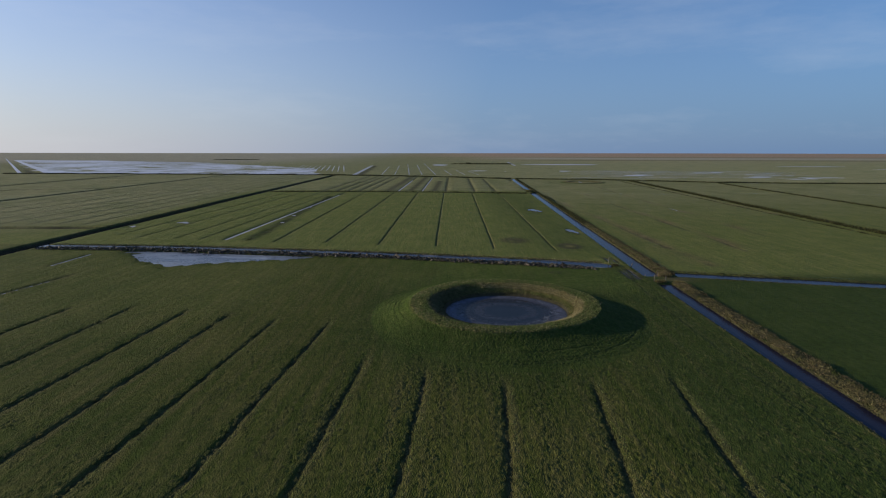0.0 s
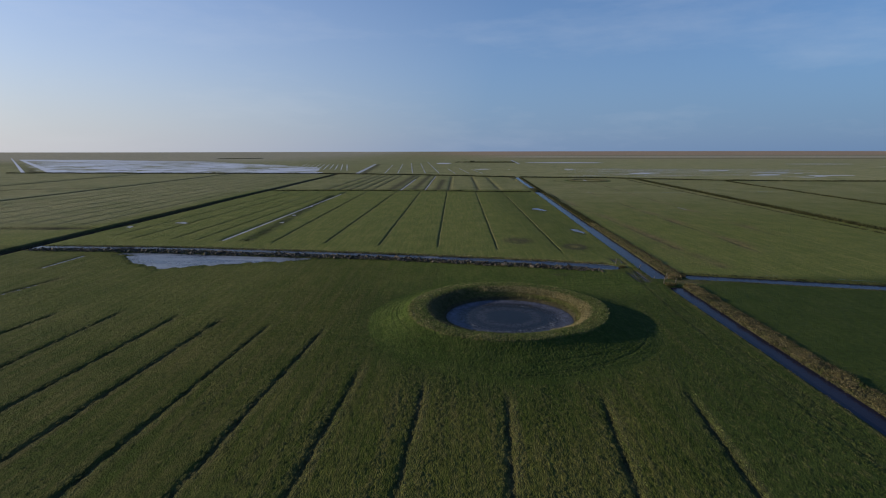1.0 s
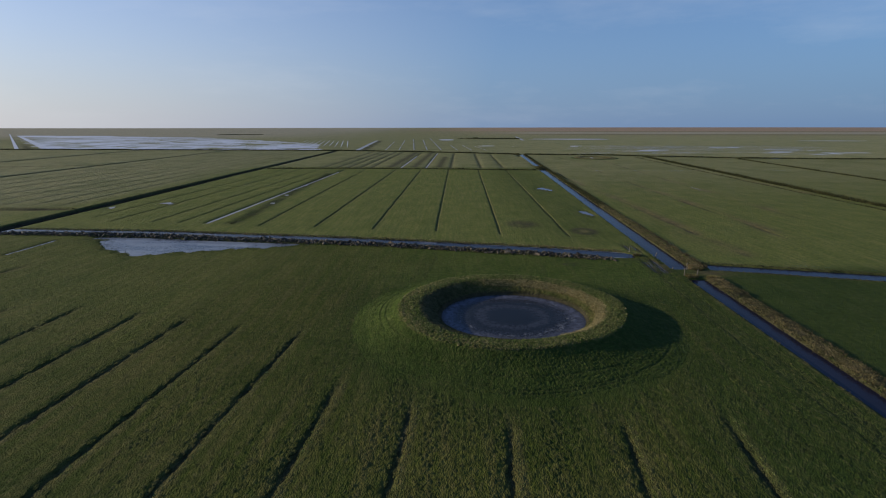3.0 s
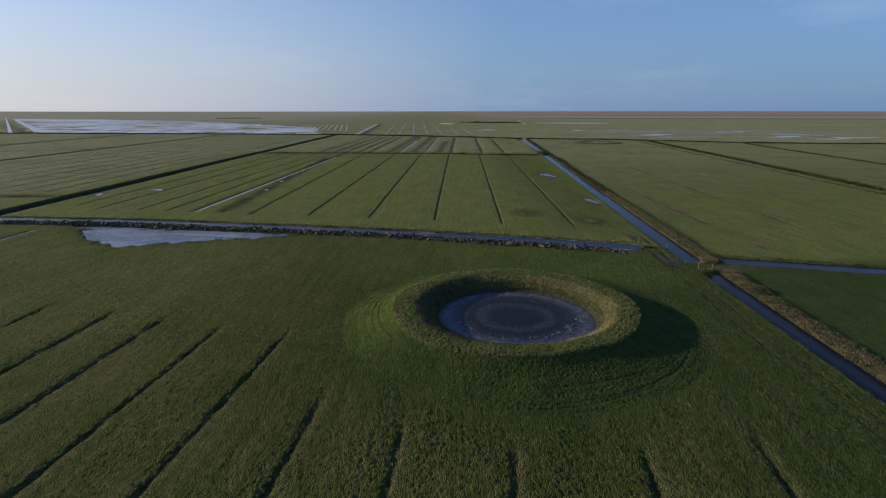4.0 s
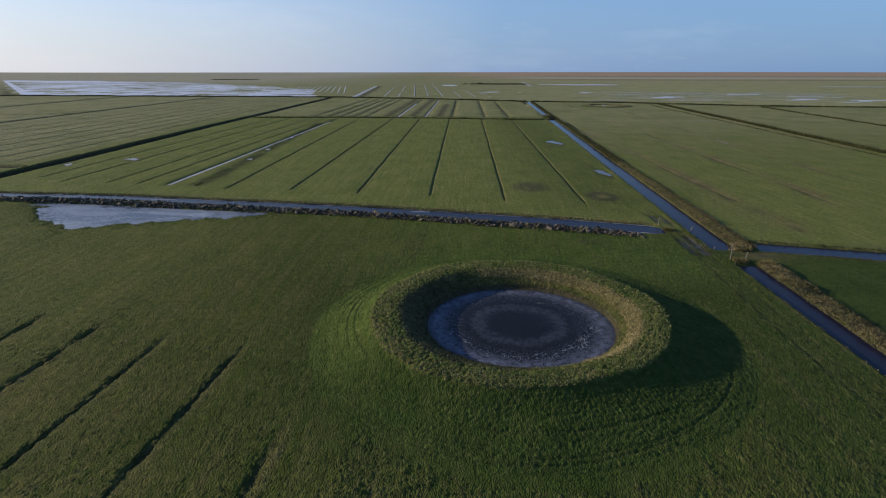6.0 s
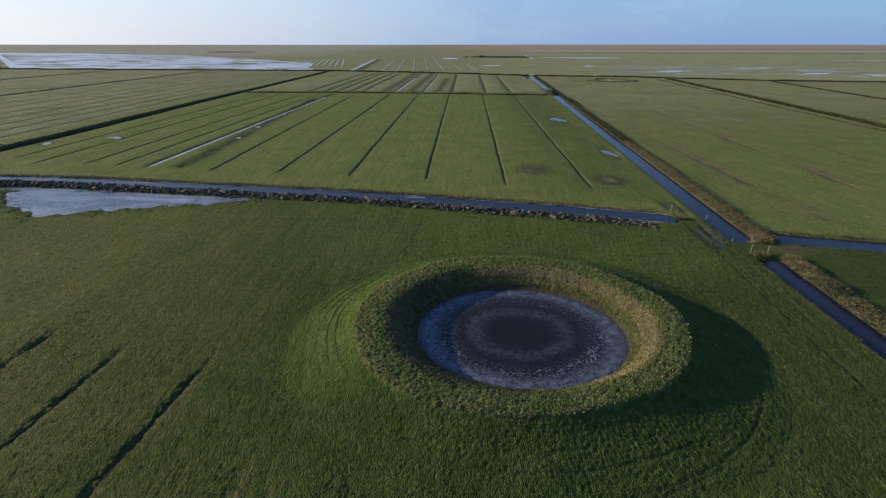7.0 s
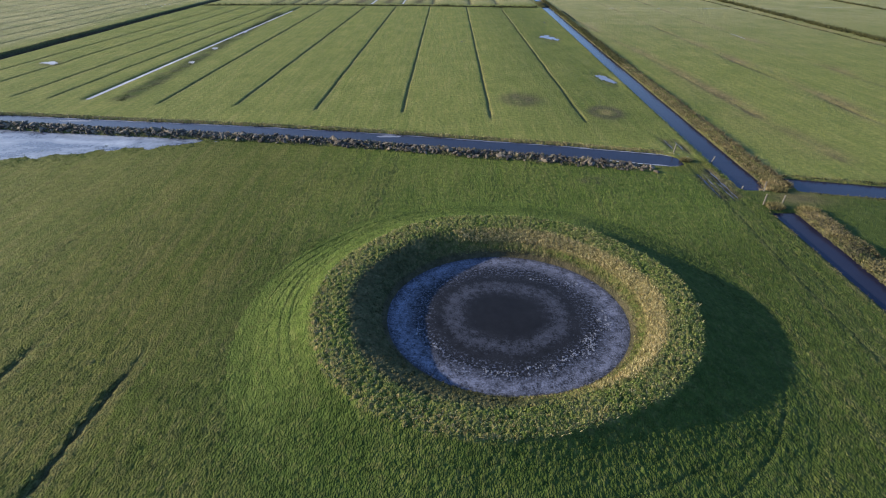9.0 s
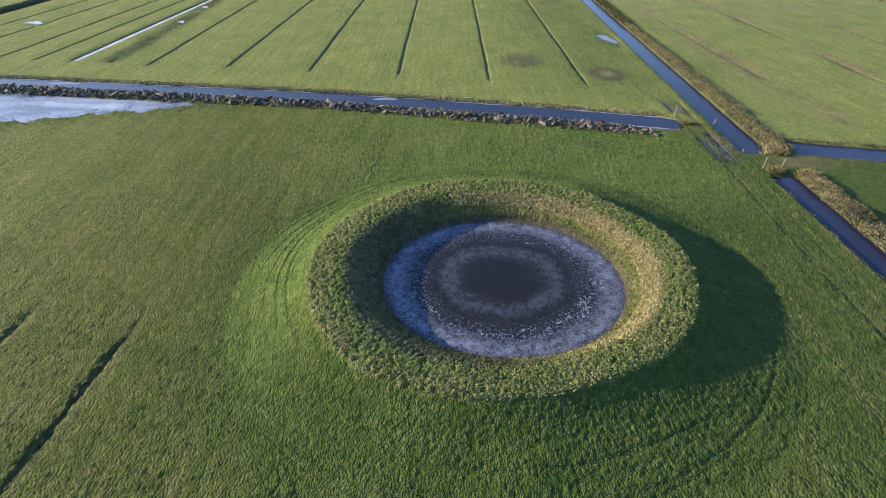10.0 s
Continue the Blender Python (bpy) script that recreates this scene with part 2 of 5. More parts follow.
def soil_material(name):
    m, n, l, bsdf = material(name, 0.9)
    info = n.new("ShaderNodeObjectInfo")
    geo = n.new("ShaderNodeNewGeometry")
    pick = calc(n, l, "FRACT", calc(n, l, "ADD", info.outputs["Random"], geo.outputs["Random Per Island"]), 0.0)
    col = ramp(n, l, pick, [(0.0, (0.032, 0.025, 0.018)), (0.5, (0.062, 0.048, 0.034)), (0.85, (0.175, 0.138, 0.096)), (1.0, (0.095, 0.082, 0.044))])
    flat = place(n, l)
    col = mix(n, l, noise_node(n, l, flat, 2.5, 5, 0.7), mix(n, l, 1.0, col, (0.5, 0.5, 0.5), "MULTIPLY"), mix(n, l, 1.0, col, (1.3, 1.3, 1.3), "MULTIPLY"))
    l.new(col, bsdf.inputs["Base Color"])
    bump(n, l, bsdf, noise_node(n, l, flat, 6.0, 5, 0.7), 0.9, 0.12)
    return m


def wood_material(name):
    m, n, l, bsdf = material(name, 0.8)
    grain = noise_node(n, l, place(n, l, (14, 14, 1.2)), 2.0, 5)
    l.new(mix(n, l, grain, (0.085, 0.072, 0.055), (0.20, 0.172, 0.135)), bsdf.inputs["Base Color"])
    bump(n, l, bsdf, grain, 0.5, 0.01)
    return m


POND_X, POND_Y, POND_A, POND_B, POND_Z = 10.6, 78.85, 10.15, 9.0, 0.45
GRASS = grass_material("pasture")
TUSSOCK = plant_material("tussock_grass", (0.095, 0.150, 0.034), (0.225, 0.265, 0.078), (0.42, 0.39, 0.17))
STRAW = plant_material("dead_straw", (0.22, 0.17, 0.080), (0.40, 0.32, 0.165), (0.56, 0.475, 0.28))
BANK_STRAW = plant_material("brown_straw", (0.13, 0.092, 0.050), (0.25, 0.185, 0.105), (0.43, 0.345, 0.215))
REED = plant_material("dead_reed", (0.060, 0.052, 0.026), (0.14, 0.117, 0.056), (0.32, 0.265, 0.14))
DARK_REED = plant_material("dark_reed", (0.055, 0.044, 0.025), (0.105, 0.084, 0.048), (0.19, 0.155, 0.09))
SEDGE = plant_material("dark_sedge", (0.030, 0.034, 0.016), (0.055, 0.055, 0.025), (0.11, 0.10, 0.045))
BLADES = plant_material("grass_blades", (0.045, 0.076, 0.017), (0.075, 0.104, 0.026), (0.125, 0.135, 0.045))
PUDDLE_WATER = water_material("puddle_water", (0.085, 0.082, 0.088), 0.25, 0.6, 0.26)
DITCH_WATER = water_material("ditch_water", (0.011, 0.011, 0.020), 0.18, 0.6, 0.115)
FLOOD_WATER = skim_glare_material("flood_water", (0.055, 0.058, 0.072), (0.36, 0.38, 0.40), 0.24, 0.34, 0.42, 0.66)
# whitened base paints in the sunward glare on the marsh flood
MARSH_WATER = skim_glare_material("marsh_water", (0.26, 0.255, 0.27), (0.72, 0.70, 0.71), 0.3, 0.45, 0.38, 0.60)
SKIM_ICE = skim_glare_material("skim_ice", (0.24, 0.24, 0.245), (0.50, 0.495, 0.49), 0.45, 0.25, 0.35, 0.62)
ICE = ice_material("pond_ice", POND_X, POND_Y)
SOIL = soil_material("clay_clods")
FROST, fn, fl, fb = material("frosted_ice", 0.7)
fl.new(mix(fn, fl, noise_node(fn, fl, place(fn, fl), 8.0, 4), (0.10, 0.105, 0.125), (0.22, 0.23, 0.26)), fb.inputs["Base Color"])
WOOD = wood_material("weathered_post")


# ---- helpers for meshes ----
def mesh_np(name, verts, faces, mat, smooth=False):
    me = bpy.data.meshes.new(name)
    verts, faces = np.ascontiguousarray(verts, np.float32), np.ascontiguousarray(faces, np.int32)
    me.vertices.add(len(verts))
    me.vertices.foreach_set("co", verts.ravel())
    me.loops.add(faces.size)
    me.loops.foreach_set("vertex_index", faces.ravel())
    me.polygons.add(len(faces))
    me.polygons.foreach_set("loop_start", np.arange(0, faces.size, faces.shape[1], dtype=np.int32))
    me.update(calc_edges=True)
    if smooth:
        me.polygons.foreach_set("use_smooth", np.ones(len(faces), bool))
    me.materials.append(mat)
    return me


def point_attr(me, name, values):
    a = me.attributes.new(name, "FLOAT", "POINT")
    a.data.foreach_set("value", np.ascontiguousarray(values, np.float32))


def grid_faces(rows, cols, start=0, wrap=False):
    r, c = np.meshgrid(np.arange(rows - 1), np.arange(cols if wrap else cols - 1), indexing="ij")
    a, d = start + r * cols + c, start + r * cols + (c + 1) % cols
    return np.stack([a, d, d + cols, a + cols], -1).reshape(-1, 4)


def smooth01(v):
    v = np.clip(v, 0, 1)
    return v * v * (3 - 2 * v)


def wavy(x, y, scale, seed):
    """Cheap smooth relief between about -1 and 1."""
    rng = np.random.RandomState(seed)
    out = np.zeros(np.shape(x))
    for k in range(7):
        a, ph, f = rng.uniform(0, 6.283), rng.uniform(0, 6.283), scale * rng.uniform(0.6, 1.9)
        out += np.sin((x * np.cos(a) + y * np.sin(a)) * f + ph + 1.3 * np.sin((y * np.cos(a) - x * np.sin(a)) * f * 0.7 + 2 * ph))
    return out / 4.0


# ---- plan: lines of the land, as x = a + b * y ----
def line(x, y, b):
    return x - b * y, b


# near pasture: where each furrow ends below the mound, and its slant
NEAR = [(-64.6, 82.8, 0.09), (-54.2, 82.9, 0.06), (-43.7, 80.9, 0.083), (-35.7, 79.1, 0.08), (-27.1, 76.4, 0.08), (-18.1, 75.1, 0.086),
        (-10.1, 61.5, 0.084), (-1.9, 57.6, 0.08), (7.5, 54.7, 0.10), (17.9, 54.3, 0.125), (27.7, 54.8, 0.13)]
# far pasture: where each furrow begins behind the cross ditch
FAR = [(-104.5, 155.0, 0.03), (-95.3, 149.7, 0.03), (-83.0, 149.0, 0.028), (-74.7, 147.7, 0.026), (-50.5, 143.6, 0.0), (-34.9, 142.7, 0.019),
       (-18.7, 139.6, 0.014), (-2.0, 138.0, 0.0147), (14.5, 134.5, 0.023), (31.3, 132.3, 0.022)]
WET_FURROW = (-66.7, 147.0, 0.022)
RIGHT = [(64.4, 113.5, -0.02), (83.5, 129.0, 0.03), (104.1, 156.0, 0.055), (144.3, 208.0, 0.06)]
LEFT_DITCH, LEFT_B = -117.0, 0.0
MAIN_A, MAIN_B = 40.3, 0.0555      # centre line of the long ditch's water
LOW_A, LOW_B = 42.6, 0.036         # centre line of the nearer ditch's water
CROSS_X = [-160, -110, -73, -51, -31, -11, 6, 25, 40, 60]
CROSS_FAR = [139.5, 138.4, 136.6, 133.5, 131.0, 127.9, 124.6, 120.7, 117.0, 112.0]
CROSS_W = [3.6, 3.6, 3.7, 3.9, 4.1, 4.3, 4.6, 4.8, 4.8, 4.8]


def cross_far(x):
    return np.interp(x, CROSS_X, CROSS_FAR)


def cross_mid(x):
    return cross_far(x) - 0.5 * np.interp(x, CROSS_X, CROSS_W)


def right_mid(x):
    return 106.3 - 0.232 * (x - 52.3)


LO1 = ([-5000, -160, -110, -73, -51, -31, -11, 6, 25, 38, 46, 52, 75, 91, 200, 5000], [129, 129, 129, 127, 123.5, 121, 117.5, 114, 110, 107, 102.8, 101.2, 96, 92, 66, 66])
HI1 = ([-5000, -160, -110, -73, -51, -31, -11, 6, 25, 38, 46, 52, 75, 91, 200, 5000], [143, 143, 142, 139, 136, 133.5, 130, 127, 123.5, 120, 113, 111, 106, 102, 76, 76])
LO3 = ([-5000, -120, -60, 0, 52, 5000], [316, 318, 320.5, 318, 312, 312])
HI3 = ([-5000, -120, -60, 0, 52, 5000], [322, 323.5, 326, 323.5, 317.5, 317.5])
LO4 = ([-5000, -460, -277, -106, -8, 66, 137, 239, 310, 5000], [545, 540, 538, 530, 503, 472, 463, 425, 417, 417])


def far_rise(x, y):
    return smooth01((np.hypot(x, y) - 1200) / 3700) * (-15.0 + 17.0 * smooth01((x / np.maximum(y, 200) + 0.95) / 1.7))


def trench(d, top, bottom, depth):
    """Depth of a ditch with sloping banks at the distance d from its middle line."""
    return -depth * smooth01((top - np.abs(d)) / (top - bottom))


def span(v, lo, hi, soft):
    return smooth01((v - lo) / soft + 0.5) * smooth01((hi - v) / soft + 0.5)


KINDS = ("dry_or_lit", "lush", "sunlit", "pale", "marsh", "heath", "reedland_haze", "mud_or_shade")
LEFT_FURROWS = [-131.0, -141.0, -151.0, -162.0, -173.5, -188.0, -202.0, -216.0]
NEXT_FURROWS = [-80.0, -71.0, -64.0, -56.0, -49.0, 2.0, 21.5, 35.5]
NEXT_DARK = [(-37.0, 3.2, 503), (-22.0, 2.6, 503), (-6.0, 2.6, 440)]
# shallow basins that hold water: middle, half sizes, depth
BASINS = [(42.4, 224.0, 2.6, 7.0, 0.22), (44.4, 165.3, 1.4, 6.0, 0.22), (-110.5, 173.0, 1.1, 2.6, 0.2), (-97.0, 182.5, 2.3, 2.6, 0.2), (12.0, 217.0, 0.6, 1.4, 0.2), (47.0, 262.0, 0.8, 3.0, 0.2), (-60.7, 184.0, 0.9, 2.0, 0.2), (-62.3, 204.0, 1.0, 2.2, 0.2), (-64.0, 236.0, 0.8, 3.0, 0.2)]


def flood_shore(x):
    """The shore of the flooded grass in front of the spoil bank."""
    y = np.interp(x, [-84, -76, -71, -66, -58, -50, -42, -34, -28], [127, 119, 115.5, 112.2, 114.4, 117.2, 119.6, 121.6, 124.5])
    return y + 0.9 * np.sin(0.9 * x) * np.sin(0.37 * x + 1) + 0.3 * np.sin(2.1 * x + 0.5)


def furrow(z, kinds, d, on, width, depth, mud_or_shade, wide=0.0):
    shape = np.where(d < 0, np.exp(-np.abs(d / (1.5 * width)) ** 2.5), np.exp(-((d / width) ** 4)))
    z -= on * (depth * shape + wide * np.exp(-(d / 2.1) ** 2))
    kinds["mud_or_shade"] = np.maximum(kinds["mud_or_shade"], mud_or_shade * on * shape ** 1.5)
    # straw along the right edge, which also paints in its sunlit side
    kinds["dry_or_lit"] = np.maximum(kinds["dry_or_lit"], 0.34 * on * np.exp(-((d - 1.9 * width) / (0.9 * width)) ** 2))


def land(x, y):
    """Height of the land and what grows on it, with some sun, shade and haze painted in."""
    z = 0.03 * wavy(x, y, 0.25, 3) + 0.04 * wavy(x, y, 0.05, 4)
    kinds = {k: np.zeros(x.shape) for k in KINDS}
    far = np.interp(x, LO4[0], LO4[1])
    cross = cross_mid(x)
    near_mask = smooth01((cross - 8 - y) / 3)
    for fx, fy, b in NEAR:
        d = x - (fx + b * (y - fy)) + 0.05 * wavy(y, y * 0 + fx, 0.35, 7) + 0.07 * wavy(x, y + fx, 1.6, 8)
        furrow(z, kinds, d, smooth01((fy + 1.5 - y) / 5.0) * near_mask * (0.9 + 0.25 * wavy(x, y, 1.2, 10)), 0.34, 0.26, 0.7, 0.08)
    for fx, y0, y1, b in ((-83.0, 84, 104, 0.2), (-92.5, 112, 127, 0.02)):
        d = x - (fx + b * (y - 0.5 * (y0 + y1)))
        furrow(z, kinds, d, span(y, y0, y1, 3), 0.5, 0.25, 0.5)
    for fx, fy, b in FAR + [WET_FURROW]:
        wet = fx == WET_FURROW[0]
        d = x - (fx + b * (y - fy)) + 0.08 * wavy(y, y * 0 + fx, 0.2, 9) + 0.06 * wavy(x, y + fx, 1.0, 8)
        on = smooth01((y - fy + 1.0) / 3.0) * smooth01((319 - y) / 2)
        furrow(z, kinds, d, on, 0.65 if wet else 0.24, 0.36 if wet else 0.20, 0.6, 0.06)
    for fx in NEXT_FURROWS + [-30.0, -14.0]:
        d = x - (fx + 0.02 * (y - 330))
        furrow(z, kinds, d, span(y, 328, far - 6, 4), 0.9, 0.4, 0.7)
    for fx, w, y1 in NEXT_DARK:
        d = x - (fx + 0.03 * (y - 330))
        kinds["mud_or_shade"] = np.maximum(kinds["mud_or_shade"], 0.75 * np.exp(-(d / w) ** 6) * span(y, 331, y1, 5))
    d = x - (-58.8 - 0.055 * (y - 147)) + 0.5 * wavy(y, y * 0, 0.15, 42)
    kinds["mud_or_shade"] = np.maximum(kinds["mud_or_shade"], np.exp(-(d / 1.9) ** 4) * span(y, 146, 290, 8) * np.clip(0.35 + 0.6 * wavy(x * 1.5, y * 0.8, 1.1, 41), 0, 0.85))
    for fx, fy, b in RIGHT:
        d = x - (fx + b * (y - fy)) + 0.3 * wavy(y, y * 0 + fx, 0.1, 11)
        on = smooth01((y - fy + 1) / 4) * smooth01((440 - y) / 10)
        furrow(z, kinds, d, on * (0.3 + 0.6 * wavy(y, x * 0 + fx, 0.12, 12)).clip(0, 1), 0.5, 0.25, 0.95)
        kinds["dry_or_lit"] = np.maximum(kinds["dry_or_lit"], on * 0.95 * np.exp(-((d - 1.0) / 2.3) ** 2) * np.clip(0.42 + 0.75 * wavy(x, y * 0.35, 0.45, 13), 0, 1))
    # bleached, poached strip along the first furrow of the large pasture
    d = x - (64.4 - 0.02 * (y - 113.5)) + 0.4 * wavy(y, y * 0, 0.2, 95)
    on = smooth01((y - 112) / 3) * smooth01((200 - y) / 60)
    kinds["dry_or_lit"] = np.maximum(kinds["dry_or_lit"], 0.85 * on * np.exp(-((d - 0.6) / 2.0) ** 2) * np.clip(0.65 + 0.45 * wavy(x, y * 0.5, 0.9, 96), 0, 1))
    kinds["mud_or_shade"] = np.maximum(kinds["mud_or_shade"], 0.9 * on * np.exp(-(d / 0.7) ** 2) * np.clip(0.15 + 0.8 * wavy(x, y * 0.6, 0.8, 97), 0, 1))
    for fx in LEFT_FURROWS:
        furrow(z, kinds, x - fx + 0.01 * (y - 180), span(y, 177, far - 8, 5), 0.5, 0.24, 0.55)
    # deep drains of the pastures beyond the left ditch
    t = trench(x + 233.0, 2.6, 1.0, 1.2) * span(y, 60, far - 2, 6)
    t = np.minimum(t, trench(x + 325.0, 3.0, 1.0, 1.2) * span(y, 335, far - 2, 6))
    d = y - (325 + 0.36 * (x + 292))
    t = np.minimum(t, trench(d, 3.0, 1.0, 1.0) * span(x, -325, -235, 3))
    d = y - 170.0 - 0.02 * (x + 120)
    t = np.minimum(t, trench(d, 3.0, 1.3, 1.3) * span(x, -400, -122.5, 3))
    # left ditch
    d = x - LEFT_DITCH - 0.5 * wavy(y, y * 0, 0.03, 15)
    on = smooth01((532 - y) / 8)
    t = np.minimum(t, trench(d, 3.4, 1.9, 1.5) * on)
    kinds["mud_or_shade"] = np.maximum(kinds["mud_or_shade"], smooth01(-t / 0.5 - 0.05))
    # cross ditch, from the left ditch to the gateway
    d = y - cross
    half = 0.5 * np.interp(x, CROSS_X, CROSS_W)
    end = smooth01((41.0 - x) / 2.2) * smooth01((x + 116) / 3)
    half = half * np.sqrt(np.clip((41.5 - x) / 4.0, 0.05, 1))
    t = np.minimum(t, -0.9 * smooth01((half + 0.5 - np.abs(d)) / 0.7) * end)
    kinds["dry_or_lit"] = np.maximum(kinds["dry_or_lit"], end * np.exp(-((d - half - 0.9) / 0.7) ** 2) * (0.6 + 0.3 * wavy(x, y, 1.2, 43)))
    kinds["mud_or_shade"] = np.maximum(kinds["mud_or_shade"], end * smooth01((half + 0.2 - np.abs(d)) / 0.3))
    bank = np.exp(-((d + half + 2.0) / 1.3) ** 4) * smooth01((36.0 - x) / 3) * smooth01((x + 112) / 4)
    z += bank * (0.30 + 0.14 * wavy(x, y, 1.8, 17) + 0.08 * wavy(x, y, 2.8, 18))
    kinds["mud_or_shade"] = np.maximum(kinds["mud_or_shade"], bank)
    # long ditch with its reed bank on the far side
    d = x - (MAIN_A + MAIN_B * y)
    on = smooth01((y - 104.2) / 1.2) * smooth01((478 - y) / 4)
    t = np.minimum(t, -0.9 * smooth01((2.15 - np.abs(d)) / 0.6) * on)
    wide = 0.75 + 0.75 * smooth01((185 - y) / 70)
    bank = np.exp(-((d - 2.4 - wide) / wide) ** 4) * on
    z += bank * (0.30 + 0.16 * wavy(x, y, 0.9, 19))
    kinds["dry_or_lit"] = np.maximum(kinds["dry_or_lit"], bank * (0.70 + 0.2 * wavy(x, y, 0.9, 44)) * (0.3 + 0.7 * smooth01((210 - y) / 80)))
    kinds["mud_or_shade"] = np.maximum(kinds["mud_or_shade"], bank * np.clip(0.15 + 0.45 * wavy(x, y, 0.7, 49), 0, 0.8))
    kinds["dry_or_lit"] = np.maximum(kinds["dry_or_lit"], 0.35 * on * np.exp(-((d + 2.3) / 0.4) ** 2))
    kinds["mud_or_shade"] = np.maximum(kinds["mud_or_shade"], on * np.exp(-((d - 2.35) / 0.5) ** 2) * np.clip(0.5 + 0.4 * wavy(x, y, 1.1, 91), 0, 0.9))
    kinds["mud_or_shade"] = np.maximum(kinds["mud_or_shade"], on * smooth01((2.2 - np.abs(d)) / 0.3))
    # nearer ditch on the other side of the dam
    d = x - (LOW_A + LOW_B * y)
    on = smooth01((98.9 - y) / 1.2)
    t = np.minimum(t, -0.95 * smooth01((1.75 - np.abs(d)) / 0.6) * on)
    bank = np.exp(-((d - 2.85 - 0.2 * wavy(y, y * 0, 0.35, 57)) / 1.15) ** 4) * on
    z += bank * (0.34 + 0.18 * wavy(x, y, 0.9, 21))
    kinds["dry_or_lit"] = np.maximum(kinds["dry_or_lit"], bank * (0.75 + 0.2 * wavy(x, y, 0.9, 45)))
    kinds["mud_or_shade"] = np.maximum(kinds["mud_or_shade"], bank * np.clip(0.15 + 0.45 * wavy(x, y, 0.7, 50), 0, 0.8))
    kinds["mud_or_shade"] = np.maximum(kinds["mud_or_shade"], on * np.exp(-((d - 1.95) / 0.45) ** 2) * np.clip(0.5 + 0.4 * wavy(x, y, 1.1, 92), 0, 0.9))
    kinds["dry_or_lit"] = np.maximum(kinds["dry_or_lit"], 0.5 * on * np.exp(-((d + 1.9) / 0.4) ** 2) * (0.6 + 0.5 * wavy(x, y, 1.0, 46)))
    kinds["mud_or_shade"] = np.maximum(kinds["mud_or_shade"], on * smooth01((1.8 - np.abs(d)) / 0.3))
    # ditch that leads off beside the long one
    d = (y - right_mid(x)) * 0.974
    on = smooth01((x - 51.2) / 1.5)
    t = np.minimum(t, -0.9 * smooth01((2.5 - np.abs(d)) / 0.6) * on)
    kinds["dry_or_lit"] = np.maximum(kinds["dry_or_lit"], 0.45 * on * np.exp(-((np.abs(d) - 2.7) / 0.5) ** 2))
    # trodden wet clay on the dam
    kinds["mud_or_shade"] = np.maximum(kinds["mud_or_shade"], 0.85 * np.exp(-(((x - 50.4) / 2.9) ** 2 + ((y - 102.0) / 1.5) ** 2)) * (0.6 + 0.3 * wavy(x, y, 1.6, 47)))
    kinds["dry_or_lit"] = np.maximum(kinds["dry_or_lit"], 0.75 * np.exp(-(((x - 50.2) / 3.4) ** 2 + ((y - 102.0) / 1.9) ** 2)))
    # wheel ruts past the gateway and along the nearer ditch
    for off in (-1.05, -0.4, 0.35, 1.0):
        d = x - (np.interp(y, [40, 79, 96, 103, 111, 122, 130], [39.2, 40.0, 41.2, 41.6, 42.0, 42.6, 41.5]) + off)
        on = span(y, 40, 126, 6)
        deep = 1.0 if abs(off) > 0.5 else 0.6
        wet = np.maximum(span(y, 101.0 + abs(off), 110.5 + off, 1.5), 0.8 * span(y, 118.5 - off, 123.5 - 0.7 * off, 1.2)) * deep
        z -= on * np.exp(-(d / 0.28) ** 2) * (0.11 * deep + 0.22 * wet)
        kinds["mud_or_shade"] = np.maximum(kinds["mud_or_shade"], np.exp(-(d / (0.4 + 0.45 * wet)) ** 2) * on * np.clip(0.18 * deep + wet * (0.85 + 0.3 * wavy(x, y, 1.5, 53)), 0, 0.95))
    # bare feeding places
    kinds["mud_or_shade"] = np.maximum(kinds["mud_or_shade"], 1.0 * np.exp(-(((x - 21.7) / 4.3) ** 2 + ((y - 147.5) / 5.0) ** 2) ** 2) * (0.75 + 0.3 * wavy(x, y, 1.0, 48)))
    r2 = np.hypot((x - 36.4) / 1.0, (y - 138.6) / 1.3)
    kinds["mud_or_shade"] = np.maximum(kinds["mud_or_shade"], 0.95 * np.exp(-((r2 - 2.4) / 1.0) ** 2))
    kinds["dry_or_lit"] = np.maximum(kinds["dry_or_lit"], 0.9 * np.exp(-(r2 / 1.3) ** 4))
    # drain with reeds between the pastures
    d = y - np.interp(x, LO3[0], LO3[1]) - 2.5
    on = smooth01((x + 114) / 3) * smooth01((53 - x) / 3)
    t = np.minimum(t, -0.7 * smooth01((1.6 - np.abs(d)) / 0.8) * on)
    kinds["mud_or_shade"] = np.maximum(kinds["mud_or_shade"], on * smooth01((2.2 - np.abs(d)) / 0.6))
    z = np.where(t < 0, np.minimum(z, z * (1 + t / 1.6) + t), z)
    for bx, by, rx, ry, deep in BASINS:
        e = np.hypot((x - bx) / rx, (y - by) / ry)
        z -= deep * smooth01((2.2 - e) / 1.2)
        kinds["mud_or_shade"] = np.maximum(kinds["mud_or_shade"], 0.35 * smooth01((1.5 - e) / 0.5))
    wet = smooth01((y - flood_shore(x)) / 3.0 + 0.35) * smooth01((cross - 2.5 - half - y) / 1.5) * span(x, -85, -27, 8)
    z -= wet * (0.40 - 0.13 * wavy(x * 0.6, y * 1.3, 0.9, 55) * smooth01((flood_shore(x) + 7 - y) / 6) - 0.16 * wavy(x, y * 1.6, 0.5, 56) * smooth01((-70 - x) / 8))
    kinds["mud_or_shade"] = np.maximum(kinds["mud_or_shade"], 0.4 * wet)
